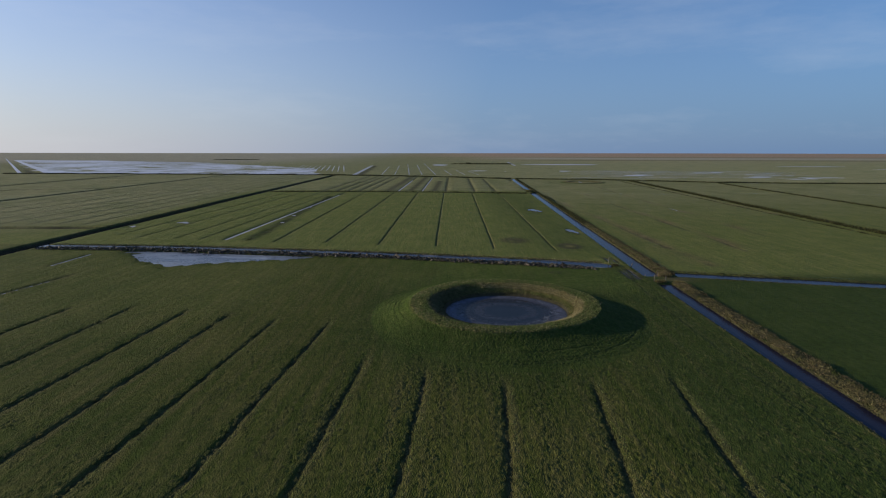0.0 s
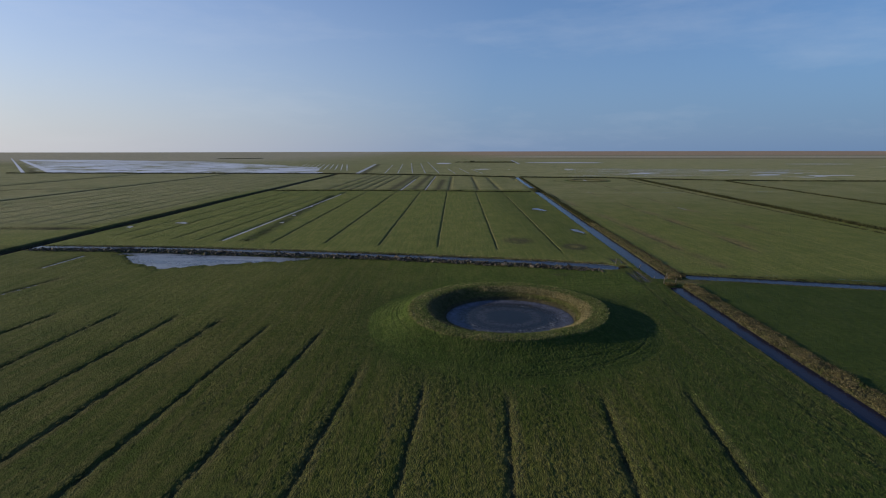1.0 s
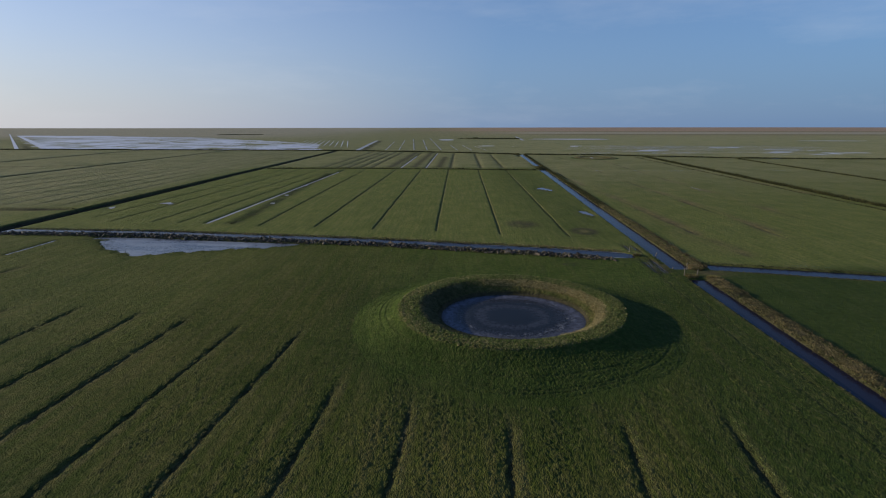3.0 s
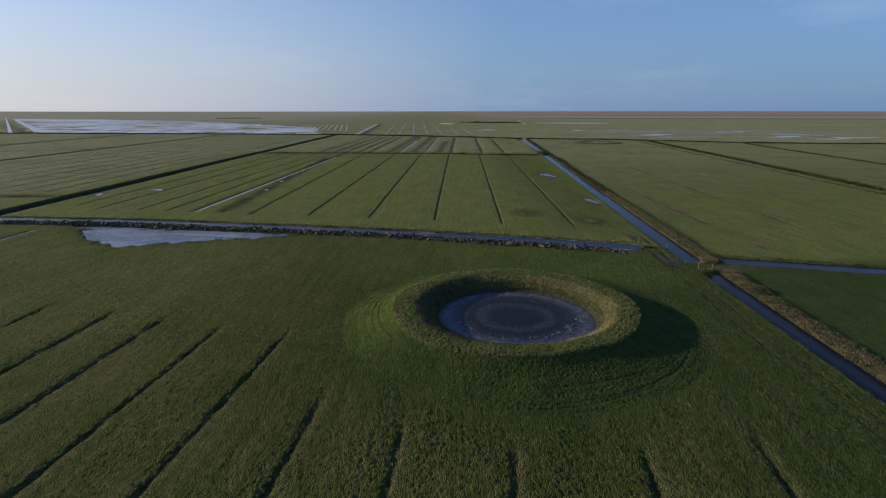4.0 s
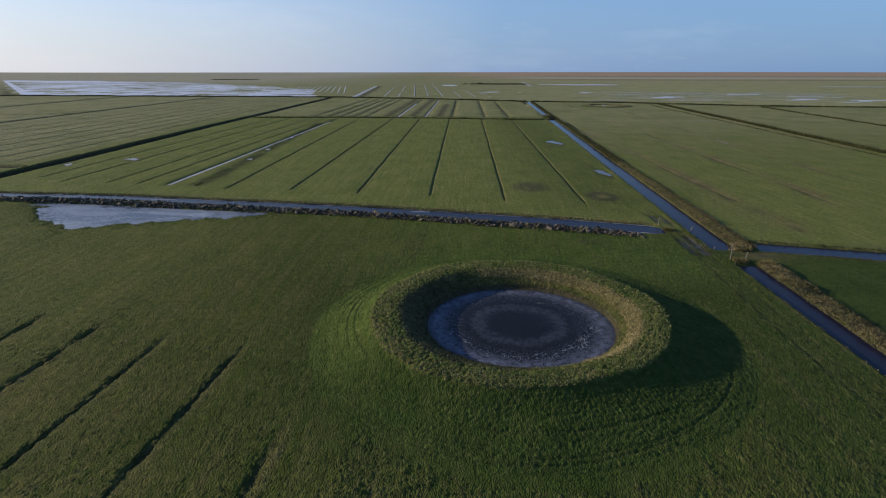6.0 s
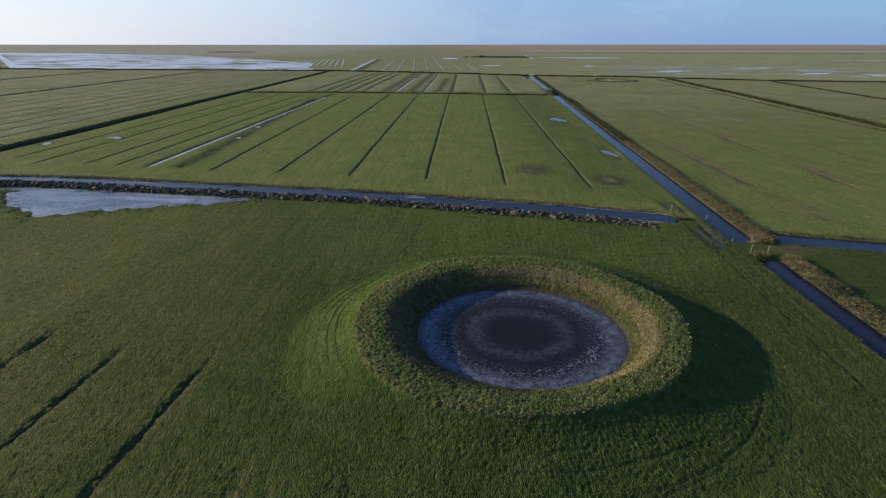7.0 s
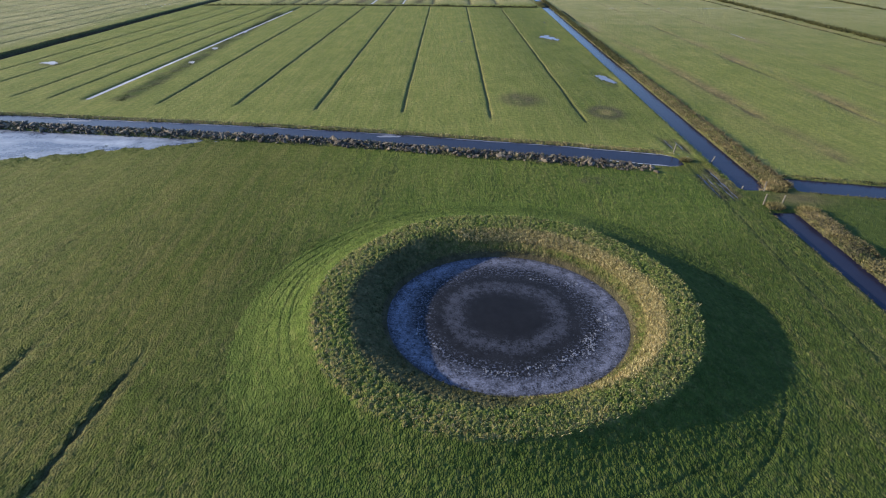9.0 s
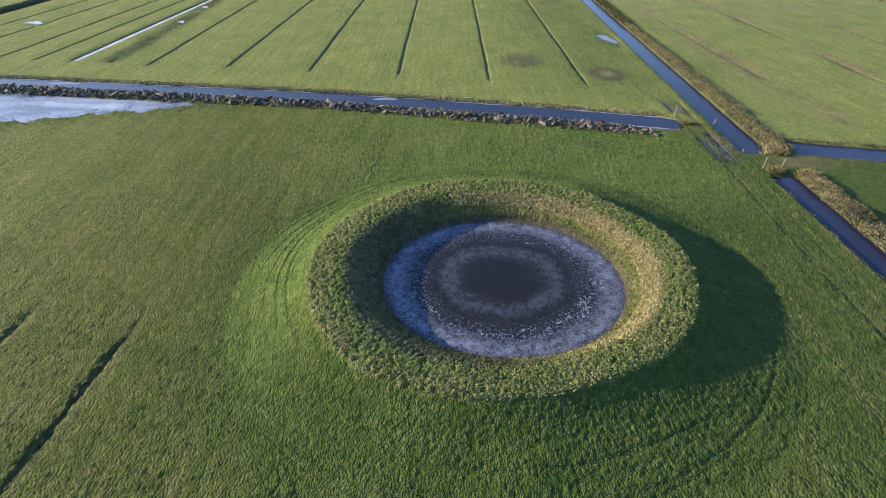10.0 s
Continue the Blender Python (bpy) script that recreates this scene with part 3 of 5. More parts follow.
    wet = np.exp(-(((x - 25.8) / 2.6) ** 2 + ((y - 107.4) / 1.3) ** 2) ** 2) + np.exp(-(((x - 42.4) / 1.6) ** 2 + ((y - 123.0) / 1.8) ** 2) ** 2)
    kinds["mud_or_shade"] = np.maximum(kinds["mud_or_shade"], wet * np.clip(0.35 + 0.5 * wavy(x, y, 1.8, 52), 0, 0.8))
    # greener sward round the mound and on the nearer pasture
    rm = np.hypot(x - POND_X, y - POND_Y)
    kinds["lush"] = np.maximum(0.9 * smooth01((33 - rm) / 15), smooth01((x - 18) / 12) * smooth01((cross - y) / 8) * 0.9)
    # lighter green behind the mound paints in how the grass there catches light
    kinds["sunlit"] = 0.55 * smooth01((y - 86) / 14) * smooth01((46 - x) / 10) * smooth01((x + 34) / 40) * smooth01((cross - 3 - y) / 4)
    kinds["lush"] = np.maximum(kinds["lush"], smooth01((x - 50) / 4) * smooth01((right_mid(x) - y) / 2) * 0.9)
    kinds["lush"] = np.maximum(kinds["lush"], 0.42 * span(x, 24, 52, 26) * span(y, 126, 320, 20))
    d = x - (-58.8 - 0.055 * (y - 147)) + 0.5 * wavy(y, y * 0, 0.15, 42)
    kinds["lush"] = np.maximum(kinds["lush"], np.exp(-(d / 2.2) ** 4) * span(y, 146, 290, 8) * np.clip(0.85 + 0.4 * wavy(x * 1.2, y * 0.5, 0.5, 58), 0, 1))
    # paler sward of the far pastures, partly haze put into its colour
    kinds["pale"] = np.where(x < 50, smooth01((y - cross) / 3), smooth01((y - right_mid(x)) / 3))
    kinds["pale"] = np.maximum(kinds["pale"], 0.36 * smooth01((-15 - x) / 30) * smooth01((y - 50) / 45))
    # salt marsh beyond the last drain, heath on the skyline
    kinds["marsh"] = smooth01((y - far - 4) / 12) * (0.75 + 0.25 * smooth01((x + 100) / 400))
    # marsh colour over the far pastures too, lightening them in place of haze
    kinds["marsh"] = np.maximum(kinds["marsh"], 0.62 * np.maximum(smooth01((-119 - x) / 12) * smooth01((y - 140) / 60), np.where(x < 58, smooth01((y - 322) / 20), smooth01((y - 150) / 190))))
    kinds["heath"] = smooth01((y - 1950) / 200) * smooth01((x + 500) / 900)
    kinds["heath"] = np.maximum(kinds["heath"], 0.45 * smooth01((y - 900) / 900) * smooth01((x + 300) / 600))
    kinds["reedland_haze"] = span(y + 18 * np.sin(x / 90), 1520, 1830, 90) * smooth01((x - 60) / 300)
    # left marsh greyed: distance haze put into its colour
    kinds["reedland_haze"] = np.maximum(kinds["reedland_haze"], 0.8 * smooth01((y - 720) / 500) * smooth01((-60 - x) / 500))
    kinds["reedland_haze"] = np.maximum(kinds["reedland_haze"], 0.10 * smooth01((-112 - x) / 60) * span(y, 165, 545, 30))
    kinds["mud_or_shade"] = np.maximum(kinds["mud_or_shade"], 0.6 * np.exp(-((y - 1385) / 45) ** 2) * smooth01((x - 100) / 250))
    kinds["mud_or_shade"] = np.maximum(kinds["mud_or_shade"], 0.4 * np.exp(-((y - 2000) / 80) ** 2) * smooth01((x - 200) / 400))
    # dark bank between two brimming drains
    kinds["mud_or_shade"] = np.maximum(kinds["mud_or_shade"], 0.9 * np.exp(-((x + 487 + 0.897 * (y - 583)) / 5.0) ** 4) * span(y, 545, 1340, 5))
    kinds["mud_or_shade"] = np.maximum(kinds["mud_or_shade"], 0.95 * np.exp(-((x + 53.5 + 0.08 * y - 6.0) / 3.2) ** 4) * span(y, 540, 850, 5))
    rough = smooth01((y - far - 2) / 10)
    relief = 0.12 * wavy(x, y * 2.0, 0.035, 23) + 0.06 * wavy(x, y, 0.018, 24) + 0.12 * wavy(x, y * 1.5, 0.13, 25)
    z += rough * (relief + 0.08)
    # flooded marsh
    rim = np.interp(x, [-780, -533, -351, -185, -150], [1180, 1090, 930, 760, 620])
    pool = smooth01((y - far - 12) / 12) * smooth01((rim - y) / 60) * smooth01((x + 468 + 0.87 * (y - 560)) / 20) * smooth01((-122 - 0.2 * (y - 545) - x) / 30)
    z -= pool * (0.33 + 0.14 * wavy(x * 0.25, y, 0.16, 26))
    pool2 = np.exp(-(((x - 285) / 110) ** 2 + ((y - 0.45 * (x - 285) - 512) / 42) ** 2) ** 2)
    z -= pool2 * (0.0 + 0.09 * wavy(x * 0.10, y - 0.35 * x, 0.30, 27))
    pool3 = np.exp(-(((x - 60) / 30) ** 2 + ((y - 640) / 40) ** 2) ** 2) + np.exp(-(((x - 158) / 18) ** 2 + ((y - 640 - 3 * (x - 158)) / 40) ** 2) ** 2)
    z -= pool3 * 0.2
    z += far_rise(x, y)
    for k in ("lush", "sunlit", "pale"):
        kinds[k] = kinds[k] * (1 - kinds["marsh"])
    return z, kinds


def strip(lo, hi, rows, guides, widest, edge):
    """A band of the land between two border lines, its columns bent along the guides (a, b, offsets)."""
    cols = []
    for a, b, offs in guides:
        cols += [(a + o, b) for o in offs]
    mid = 0.5 * (np.interp(0, *lo) + min(np.interp(0, *hi), 800))
    cols.sort(key=lambda c: c[0] + c[1] * mid)
    full = [cols[0]]
    for c in cols[1:]:
        p = full[-1]
        gap = (c[0] + c[1] * mid) - (p[0] + p[1] * mid)
        k = max(1, int(math.ceil(gap / widest)))
        full += [(p[0] + (c[0] - p[0]) * i / k, p[1] + (c[1] - p[1]) * i / k) for i in range(1, k + 1)]
    first, last = full[0][0] + full[0][1] * mid, full[-1][0] + full[-1][1] * mid
    grow_l, grow_r, s = [], [], widest
    while first - sum(grow_l) > -edge:
        s *= 1.35
        grow_l.append(s)
    s = widest
    while last + sum(grow_r) < edge:
        s *= 1.35
        grow_r.append(s)
    left = [(full[0][0] - v, full[0][1]) for v in np.cumsum(grow_l)[::-1]]
    right = [(full[-1][0] + v, full[-1][1]) for v in np.cumsum(grow_r)]
    a, b = np.array(left + full + right).T
    v = np.asarray(rows)[:, None]
    y = np.full((len(rows), len(a)), mid)
    for _ in range(8):
        x = a + b * np.clip(y, -100, 700)
        y0, y1 = np.interp(x, *lo), np.interp(x, *hi)
        y = y0 + v * (y1 - y0)
    return x, y


def even(n):
    return np.linspace(0, 1, n)


FINE = np.array([-2.2, -1.2, -0.75, -0.55, -0.42, -0.3, -0.15, 0.0, 0.15, 0.3, 0.42, 0.55, 0.75, 1.2, 2.2])
THIN = np.array([-1.6, -0.8, -0.5, 0.0, 0.5, 0.8, 1.6])
DITCH = np.arange(-5.4, 5.5, 0.45)
MAIN = np.arange(-3.2, 6.4, 0.32)
near_guides = [(*line(*f), FINE) for f in NEAR] + [(LOW_A, LOW_B, np.arange(-3.2, 6.2, 0.3)), (LEFT_DITCH, LEFT_B, DITCH), (35.0, 0.06, np.arange(-2.2, 2.3, 0.28)), (-83.0, 0.0, np.arange(-3, 3.1, 0.5)), (-92.5, 0.0, np.arange(-1.5, 1.6, 0.5))]
far_guides = [(*line(*f), FINE) for f in FAR + [WET_FURROW]] + [(*line(*f), THIN) for f in RIGHT] + [(MAIN_A, MAIN_B, MAIN), (LEFT_DITCH, LEFT_B, DITCH), (35.8, MAIN_B, np.arange(-1.2, 1.21, 0.3)), (21.7 - 0.022 * 147, 0.022, np.arange(-4.2, 4.3, 0.7)), (36.4 - 0.03 * 138, 0.03, np.arange(-1.8, 3.7, 0.6))]
far_guides += [(fx + 1.8, -0.01, THIN) for fx in LEFT_FURROWS] + [(-233.0, 0.0, np.arange(-3, 3.1, 0.75)), (-325.0, 0.0, np.arange(-3, 3.1, 1.0))]
next_guides = [(fx - 0.02 * 330, 0.02, THIN) for fx in NEXT_FURROWS + [-30.0, -14.0]] + [(fx - 0.03 * 330, 0.03, [-w, w]) for fx, w, _ in NEXT_DARK]
next_guides += [(MAIN_A, MAIN_B, MAIN), (LEFT_DITCH, LEFT_B, DITCH)] + [(fx + 1.8, -0.01, THIN) for fx in LEFT_FURROWS] + [(-233.0, 0.0, np.arange(-3, 3.1, 0.75)), (-325.0, 0.0, np.arange(-3, 3.1, 1.0))]
next_guides += [(*line(*f), THIN) for f in RIGHT]
cross_guides = [(MAIN_A, MAIN_B, MAIN), (35.4, MAIN_B, np.arange(-2.0, 1.61, 0.28)), (LEFT_DITCH, LEFT_B, DITCH), (-233.0, 0.0, [-3, -1, 1, 3])]
LO0 = ([-5000, 5000], [-70, -70])
HI5 = ([-5000, 5000], [4985, 4985])
bands = [
    strip(LO0, LO1, np.r_[np.linspace(0, 0.50, 40, endpoint=False), np.linspace(0.50, 1, 210)], near_guides, 0.9, 4900),
    strip(LO1, HI1, even(48), cross_guides, 0.55, 4900),
    strip(HI1, LO3, even(150), far_guides, 1.8, 4900),
    strip(LO3, HI3, even(12), cross_guides, 1.2, 4900),
    strip(HI3, LO4, even(90), next_guides, 2.5, 4900),
    strip(LO4, HI5, np.r_[np.linspace(0, 0.12, 130, endpoint=False), np.geomspace(0.12, 1, 50)], [(LEFT_DITCH, LEFT_B, DITCH), (-520, 0, [0]), (520, 0, [0])], 5.0, 4950),
]


def build_ground():
    verts, faces, tags, start = [], [], [], 0
    for x, y in bands:
        z, kinds = land(x, y)
        rows, cols = x.shape
        verts.append(np.stack([x, y, z], -1).reshape(-1, 3))
        tags.append(np.stack([kinds[k].ravel() for k in KINDS], -1))
        faces.append(grid_faces(rows, cols, start))
        start += rows * cols
        # a short skirt under the seam with the next band
        skirt = np.stack([x[-1], y[-1] + 0.15, z[-1] - 0.25], -1)
        verts.append(skirt)
        tags.append(tags[-1][-cols:])
        ends = np.arange(start - cols, start)
        faces.append(np.stack([ends[:-1], ends[1:], np.arange(start + 1, start + cols), np.arange(start, start + cols - 1)], -1))
        start += cols
    me = mesh_np("ground", np.concatenate(verts), np.concatenate(faces), GRASS, True)
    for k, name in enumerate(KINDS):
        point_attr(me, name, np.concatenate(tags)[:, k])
    return tagged(new("ground", me), "wide flat green winter pasture cut by furrows and ditches", "ground", kind="structure")


build_ground()


# ---- the ring mound and its frozen pond ----
# profile of the ring: metres from the water's edge, share of the inner bank's rise or of the whole height
SLOPE = [-1.5, -0.4, 0.0, 0.4, 1.0, 1.6, 2.2, 2.7, 3.3, 4.2, 4.9, 5.5, 6.6, 8.2, 10.0, 11.6, 13.2]
RISE = [-0.3, -0.09, 0.02, 0.30, 0.58, 0.80, 0.94, 0.985, 1.0, 0.985, 0.95, 0.84, 0.60, 0.36, 0.16, 0.05, -0.04]


def ring_surface(T, S, ring):
    """The ring mound's surface at the turn T and S metres outside the water's edge; ring: cx, cy, a, b, water level, height, scale."""
    cx, cy, a, b, wet, tall, scale = ring
    wob = 0.30 * np.sin(2 * T + 0.6) + 0.18 * np.sin(3 * T + 2.0) + 0.10 * np.sin(7 * T)
    edge = (a * b) / np.sqrt((b * np.cos(T)) ** 2 + (a * np.sin(T)) ** 2)
    lopsided = 1 + (0.15 * np.sin(T) + 0.17 * np.maximum(-np.cos(T), 0)) * smooth01((13 - S) / 7)
    R = edge + S * scale * lopsided + wob * smooth01(S / 3.0)
    x, y = cx + R * np.cos(T), cy + R * np.sin(T)
    tall = tall * (1 - 0.11 * smooth01(-np.sin(T)) + 0.05 * smooth01(np.sin(T)))
    top = tall - wet
    z = wet - 0.5 + 0 * S
    for s0, s1, z0, z1 in zip(SLOPE[:-1], SLOPE[1:], RISE[:-1], RISE[1:]):
        k = np.clip((S - s0) / (s1 - s0), 0, 1)
        h0 = wet + z0 * top if s0 < 3.3 else z0 * tall
        h1 = wet + z1 * top if s1 < 3.3 else z1 * tall
        z = np.where(S >= s0, h0 + (h1 - h0) * k, z)
    z = z + 0.06 * wavy(x, y, 0.7, 33) * smooth01(S / 2) * smooth01((13 - S) / 3)
    return x, y, z


TUFT_RNG = np.random.RandomState(77)
TUFTS = [(TUFT_RNG.uniform(0, 6.283), TUFT_RNG.uniform(0.4, 5.1), TUFT_RNG.uniform(0.11, 0.21), TUFT_RNG.uniform(0, 1)) for _ in range(10000)]
SMALL = [(TUFT_RNG.uniform(0, 6.283), TUFT_RNG.uniform(5.1, 13.0), TUFT_RNG.uniform(0.10, 0.21), TUFT_RNG.uniform(0, 1)) for _ in range(11000)]


def tuft_tall(s, r, t):
    """Height of a tuft of half width r: tall on the crest, low on the slopes and lowest where the mower goes round."""
    if s > 5.1:
        return r * (0.17 - 0.10 * float(smooth01(1.5 * math.cos(t - 2.7) - 0.2)) * float(smooth01((10.5 - s) / 3)))
    return r * (0.42 + 0.36 * float(smooth01((s - 1.8) / 0.9)))


def tufts(n_turn, rows, step):
    """Relief of the domed grass tufts over the grid of the mound, and how bleached each tuft is."""
    h, tone = np.zeros((rows, n_turn)), np.zeros((rows, n_turn))
    for t, s, r, bleached in TUFTS + SMALL:
        arc = 2 * np.pi * (10.2 + s) / n_turn
        i0, j0 = (s + 1.2) / step, t / (2 * np.pi) * n_turn
        i = np.arange(max(0, int(i0 - r / step)), min(rows, int(i0 + r / step) + 2))
        j = np.arange(int(j0 - r / arc), int(j0 + r / arc) + 2)
        d2 = (((i - i0) * step)[:, None] ** 2 + ((j - j0) * arc)[None, :] ** 2) / r ** 2
        cell = np.ix_(i, j % n_turn)
        dome = tuft_tall(s, r, t) * np.sqrt(np.clip(1 - d2, 0, 1))
        tone[cell] = np.where(dome > h[cell], bleached, tone[cell])
        h[cell] = np.maximum(h[cell], dome)
    return h, tone


def build_mound(name, ring, n_turn, step, label):
    th = np.linspace(0, 2 * np.pi, n_turn, endpoint=False)
    u = np.arange(-1.2, 13.3, step)
    T, u = np.meshgrid(th, u)
    x, y, z = ring_surface(T, u, ring)
    tone = np.full(x.shape, 0.5)
    if step < 0.2:
        domes, tone = tufts(n_turn, len(u[:, 0]), step)
        z = z + domes
    z = z + (0.016 * wavy(x, y, 7.0, 34) + 0.020 * wavy(x, y, 14.0, 35)) * span(u, 0.3, 12.6, 1.0)
    # wheel marks that circle the foot of the mound
    arcs = np.zeros(x.shape)
    for k in range(17):
        at = 5.6 + 0.42 * k + 0.12 * math.sin(5.1 * k)
        arcs += np.exp(-((u - at - 0.5 * np.sin(T + 0.9 * at)) / 0.13) ** 2) * smooth01(1.2 * np.sin(T * (1 + k % 3) + k * 2.3) + 0.35) * np.where(np.cos(T - 2.6) > -0.3, 1.0, 1.0 if k in (8, 12, 13, 16) else 0.15)
    arcs = arcs * (0.35 + 0.65 * np.maximum(smooth01(0.5 + np.cos(T - 2.6)), smooth01(0.2 + 1.3 * np.cos(T + 0.75)) * smooth01((u - 7.5) / 1.5)))
    z = z - 0.07 * arcs
    z = np.where(u > 12.6, z - 0.25, z)
    me = mesh_np(name, np.stack([x, y, z], -1).reshape(-1, 3), grid_faces(len(u), n_turn, 0, True)[:, ::-1], GRASS, True)
    dry_or_lit = span(u, 0.15, 5.2, 0.6) * np.clip(0.10 + 0.58 * tone ** 1.7 + 0.14 * wavy(x, y, 0.8, 36), 0, 1) + 0.16 * tone ** 3 * span(u, 5.2, 13.0, 1.0)
    # straw on the sun-facing inner bank, also painting in the light on it
    dry_or_lit = np.maximum(dry_or_lit, span(u, 0.9, 2.4, 0.5) * (0.10 + 0.75 * smooth01(np.cos(T - 0.35) + 0.15)))
    dry_or_lit = dry_or_lit + 0.22 * span(u, 3.9, 5.2, 0.5) * smooth01(1.2 * np.cos(T - 3.5)) * tone
    if step > 0.2:
        dry_or_lit = np.maximum(dry_or_lit, 0.8 * span(u, 0.2, 8.0, 1.0))
    point_attr(me, "dry_or_lit", dry_or_lit.ravel())
    point_attr(me, "lush", np.clip(1.0 - dry_or_lit, 0, 1).ravel())
    # crest and sunward outer slope painted lighter green for the sun on them
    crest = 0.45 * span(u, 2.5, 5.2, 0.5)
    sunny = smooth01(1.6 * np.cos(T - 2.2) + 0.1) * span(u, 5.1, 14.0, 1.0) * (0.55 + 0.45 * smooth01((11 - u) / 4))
    point_attr(me, "sunlit", np.maximum(crest, sunny * np.clip(0.72 + 0.15 * wavy(x, y, 0.5, 38) + 0.22 * np.sin(u * 9 + 1.5 * np.sin(2 * T)) * wavy(x, y, 0.35, 39), 0, 1)).ravel())
    # wet shore and wheel marks, plus shade painted on the bank facing away from the sun
    point_attr(me, "mud_or_shade", np.maximum(span(u, -2, 0.4, 0.4), np.maximum(0.15 * np.clip(arcs, 0, 1), 0.6 * span(u, 0, 2.6, 0.6) * smooth01(0.1 - 1.4 * np.cos(T - 0.35)))).ravel())
    for other in ("pale", "marsh", "heath", "reedland_haze"):
        point_attr(me, other, np.zeros(x.size))
    return tagged(new(name, me), label, "mound")


def disc(name, cx, cy, a, b, z, mat, rings=10, n=128, wob=0.0, seed=0, depth=0.0):
    """A level sheet of water or ice with an uneven shore."""
    th = np.linspace(0, 2 * np.pi, n, endpoint=False)
    k = 1 + wob * (0.5 * np.sin(3 * th + seed) + 0.4 * np.sin(5 * th + 2 * seed) + 0.3 * np.sin(9 * th + 3 * seed) + 0.2 * np.sin(17 * th + seed))
    verts = [[cx, cy, z]]
    for r in np.linspace(0, 1, rings + 1)[1:]:
        verts += np.stack([cx + a * r * k * np.cos(th), cy + b * r * k * np.sin(th), np.full(n, z)], -1).tolist()
    fan = [(0, 1 + i, 1 + (i + 1) % n) for i in range(n)]
    quads = grid_faces(rings, n, 1, True)[:, ::-1].tolist() if rings > 1 else []
    me = bpy.data.meshes.new(name)
    me.from_pydata(verts, [], fan + [q[::-1] for q in quads])
    me.materials.append(mat)
    return new(name, me)


RING = (POND_X, POND_Y, POND_A, POND_B, POND_Z, 2.08, 1.0)
FAR_RING = (120.0, 425.0, 11.5, 11.5, 0.0, 0.78, 0.62)
mound = build_mound("ring_mound", RING, 1400, 0.066, "round grass-covered earth ring mound enclosing a frozen pond")
build_mound("ring_mound", FAR_RING, 160, 0.3, "low round earth ring with a small pond in distant pasture")
tagged(disc("pond", 120.0, 425.0, 11.8, 11.8, 0.0, SKIM_ICE, 4, 64), "small round pond of pale water inside an earth ring", "pond")
pond = tagged(new("frozen_pond"), "frozen round pond with rings of white frost", "pond")
pond.location = (POND_X, POND_Y, POND_Z)
bpy.context.view_layer.update()
ice = disc("ice_sheet", 0, 0, POND_A + 0.5, POND_B + 0.5, 0.0, ICE, 24, 160)
ice.parent = pond


def flake_mesh(seed):
    """A thin broken plate of frosted ice."""
    r = random.Random(seed)
    n = r.randint(5, 8)
    rim = [(r.uniform(0.6, 1.0) * math.cos(6.283 * k / n), r.uniform(0.6, 1.0) * math.sin(6.283 * k / n)) for k in range(n)]
    verts = [(a, b, -0.01) for a, b in rim] + [(0.9 * a, 0.9 * b, 0.03) for a, b in rim]
    faces = [tuple(range(n, 2 * n))] + [(k, (k + 1) % n, n + (k + 1) % n, n + k) for k in range(n)]
    me = bpy.data.meshes.new("ice_flake")
    me.from_pydata(verts, [], faces)
    me.materials.append(FROST)
    return me


flakes = [flake_mesh(k) for k in range(8)]
flake_rng = random.Random(21)
drifts = [(flake_rng.gauss(-1.0, 1.0), flake_rng.gauss(0.745, 0.06), flake_rng.randint(3, 12)) for _ in range(80)]
spots = [(da + flake_rng.gauss(0, 0.045), dr + flake_rng.gauss(0, 0.018)) for da, dr, many in drifts for _ in range(many)][:298]
for a, r in spots:
    size = flake_rng.uniform(0.025, 0.06) * (1.7 if flake_rng.random() < 0.12 else 1.0)
    ob = new("ice_flake", flake_rng.choice(flakes))
    ob.parent = pond
    ob.matrix_local = pose(POND_A * r * math.cos(a), POND_B * r * math.sin(a), 0.008, 0, 0, flake_rng.uniform(0, 360)) @ Matrix.Diagonal((size * 1.5, size, 1, 1))


# ---- water in the ditches and on the fields ----
def ribbon(name, mids, halfs, z, mat, label, category="water"):
    """A level strip of water along a middle line."""
    mids = np.array(mids, float)
    way = np.gradient(mids, axis=0)
    way /= np.linalg.norm(way, axis=1)[:, None]
    side = np.stack([-way[:, 1], way[:, 0]], -1) * np.asarray(halfs, float).reshape(-1, 1)
    l, r = mids + side, mids - side
    zz = np.full((len(mids), 1), z)
    verts = np.concatenate([np.hstack([r, zz]), np.hstack([l, zz])])
    n = len(mids)
    faces = [(i, i + 1, n + i + 1, n + i) for i in range(n - 1)]
    return tagged(new(name, mesh_np(name, verts, np.array(faces), mat)), label, category, kind="structure")


def along(a, b, y0, y1, n):
    y = np.linspace(y0, y1, n)
    return np.stack([a + b * y, y], -1)


def path_x(y, xs, ys):
    return np.interp(y, ys, xs)


xs = np.linspace(-114, 41.2, 60)
ribbon("ditch_water_cross", np.stack([xs, cross_mid(xs)], -1), (0.5 * np.interp(xs, CROSS_X, CROSS_W)) * np.sqrt(np.clip((41.5 - xs) / 4.0, 0.05, 1)) + 0.36, -0.15, DITCH_WATER, "dark blue still water of the cross ditch")
ribbon("ditch_water_long", along(MAIN_A, MAIN_B, 104.3, 478, 60), np.full(60, 2.02), -0.28, DITCH_WATER, "long straight ditch full of blue water")
ribbon("ditch_water_near", along(LOW_A, LOW_B, -70, 98.8, 30), np.full(30, 1.64), -0.30, DITCH_WATER, "narrow ditch of dark water below the dam")
xs = np.linspace(51.3, 200, 30)
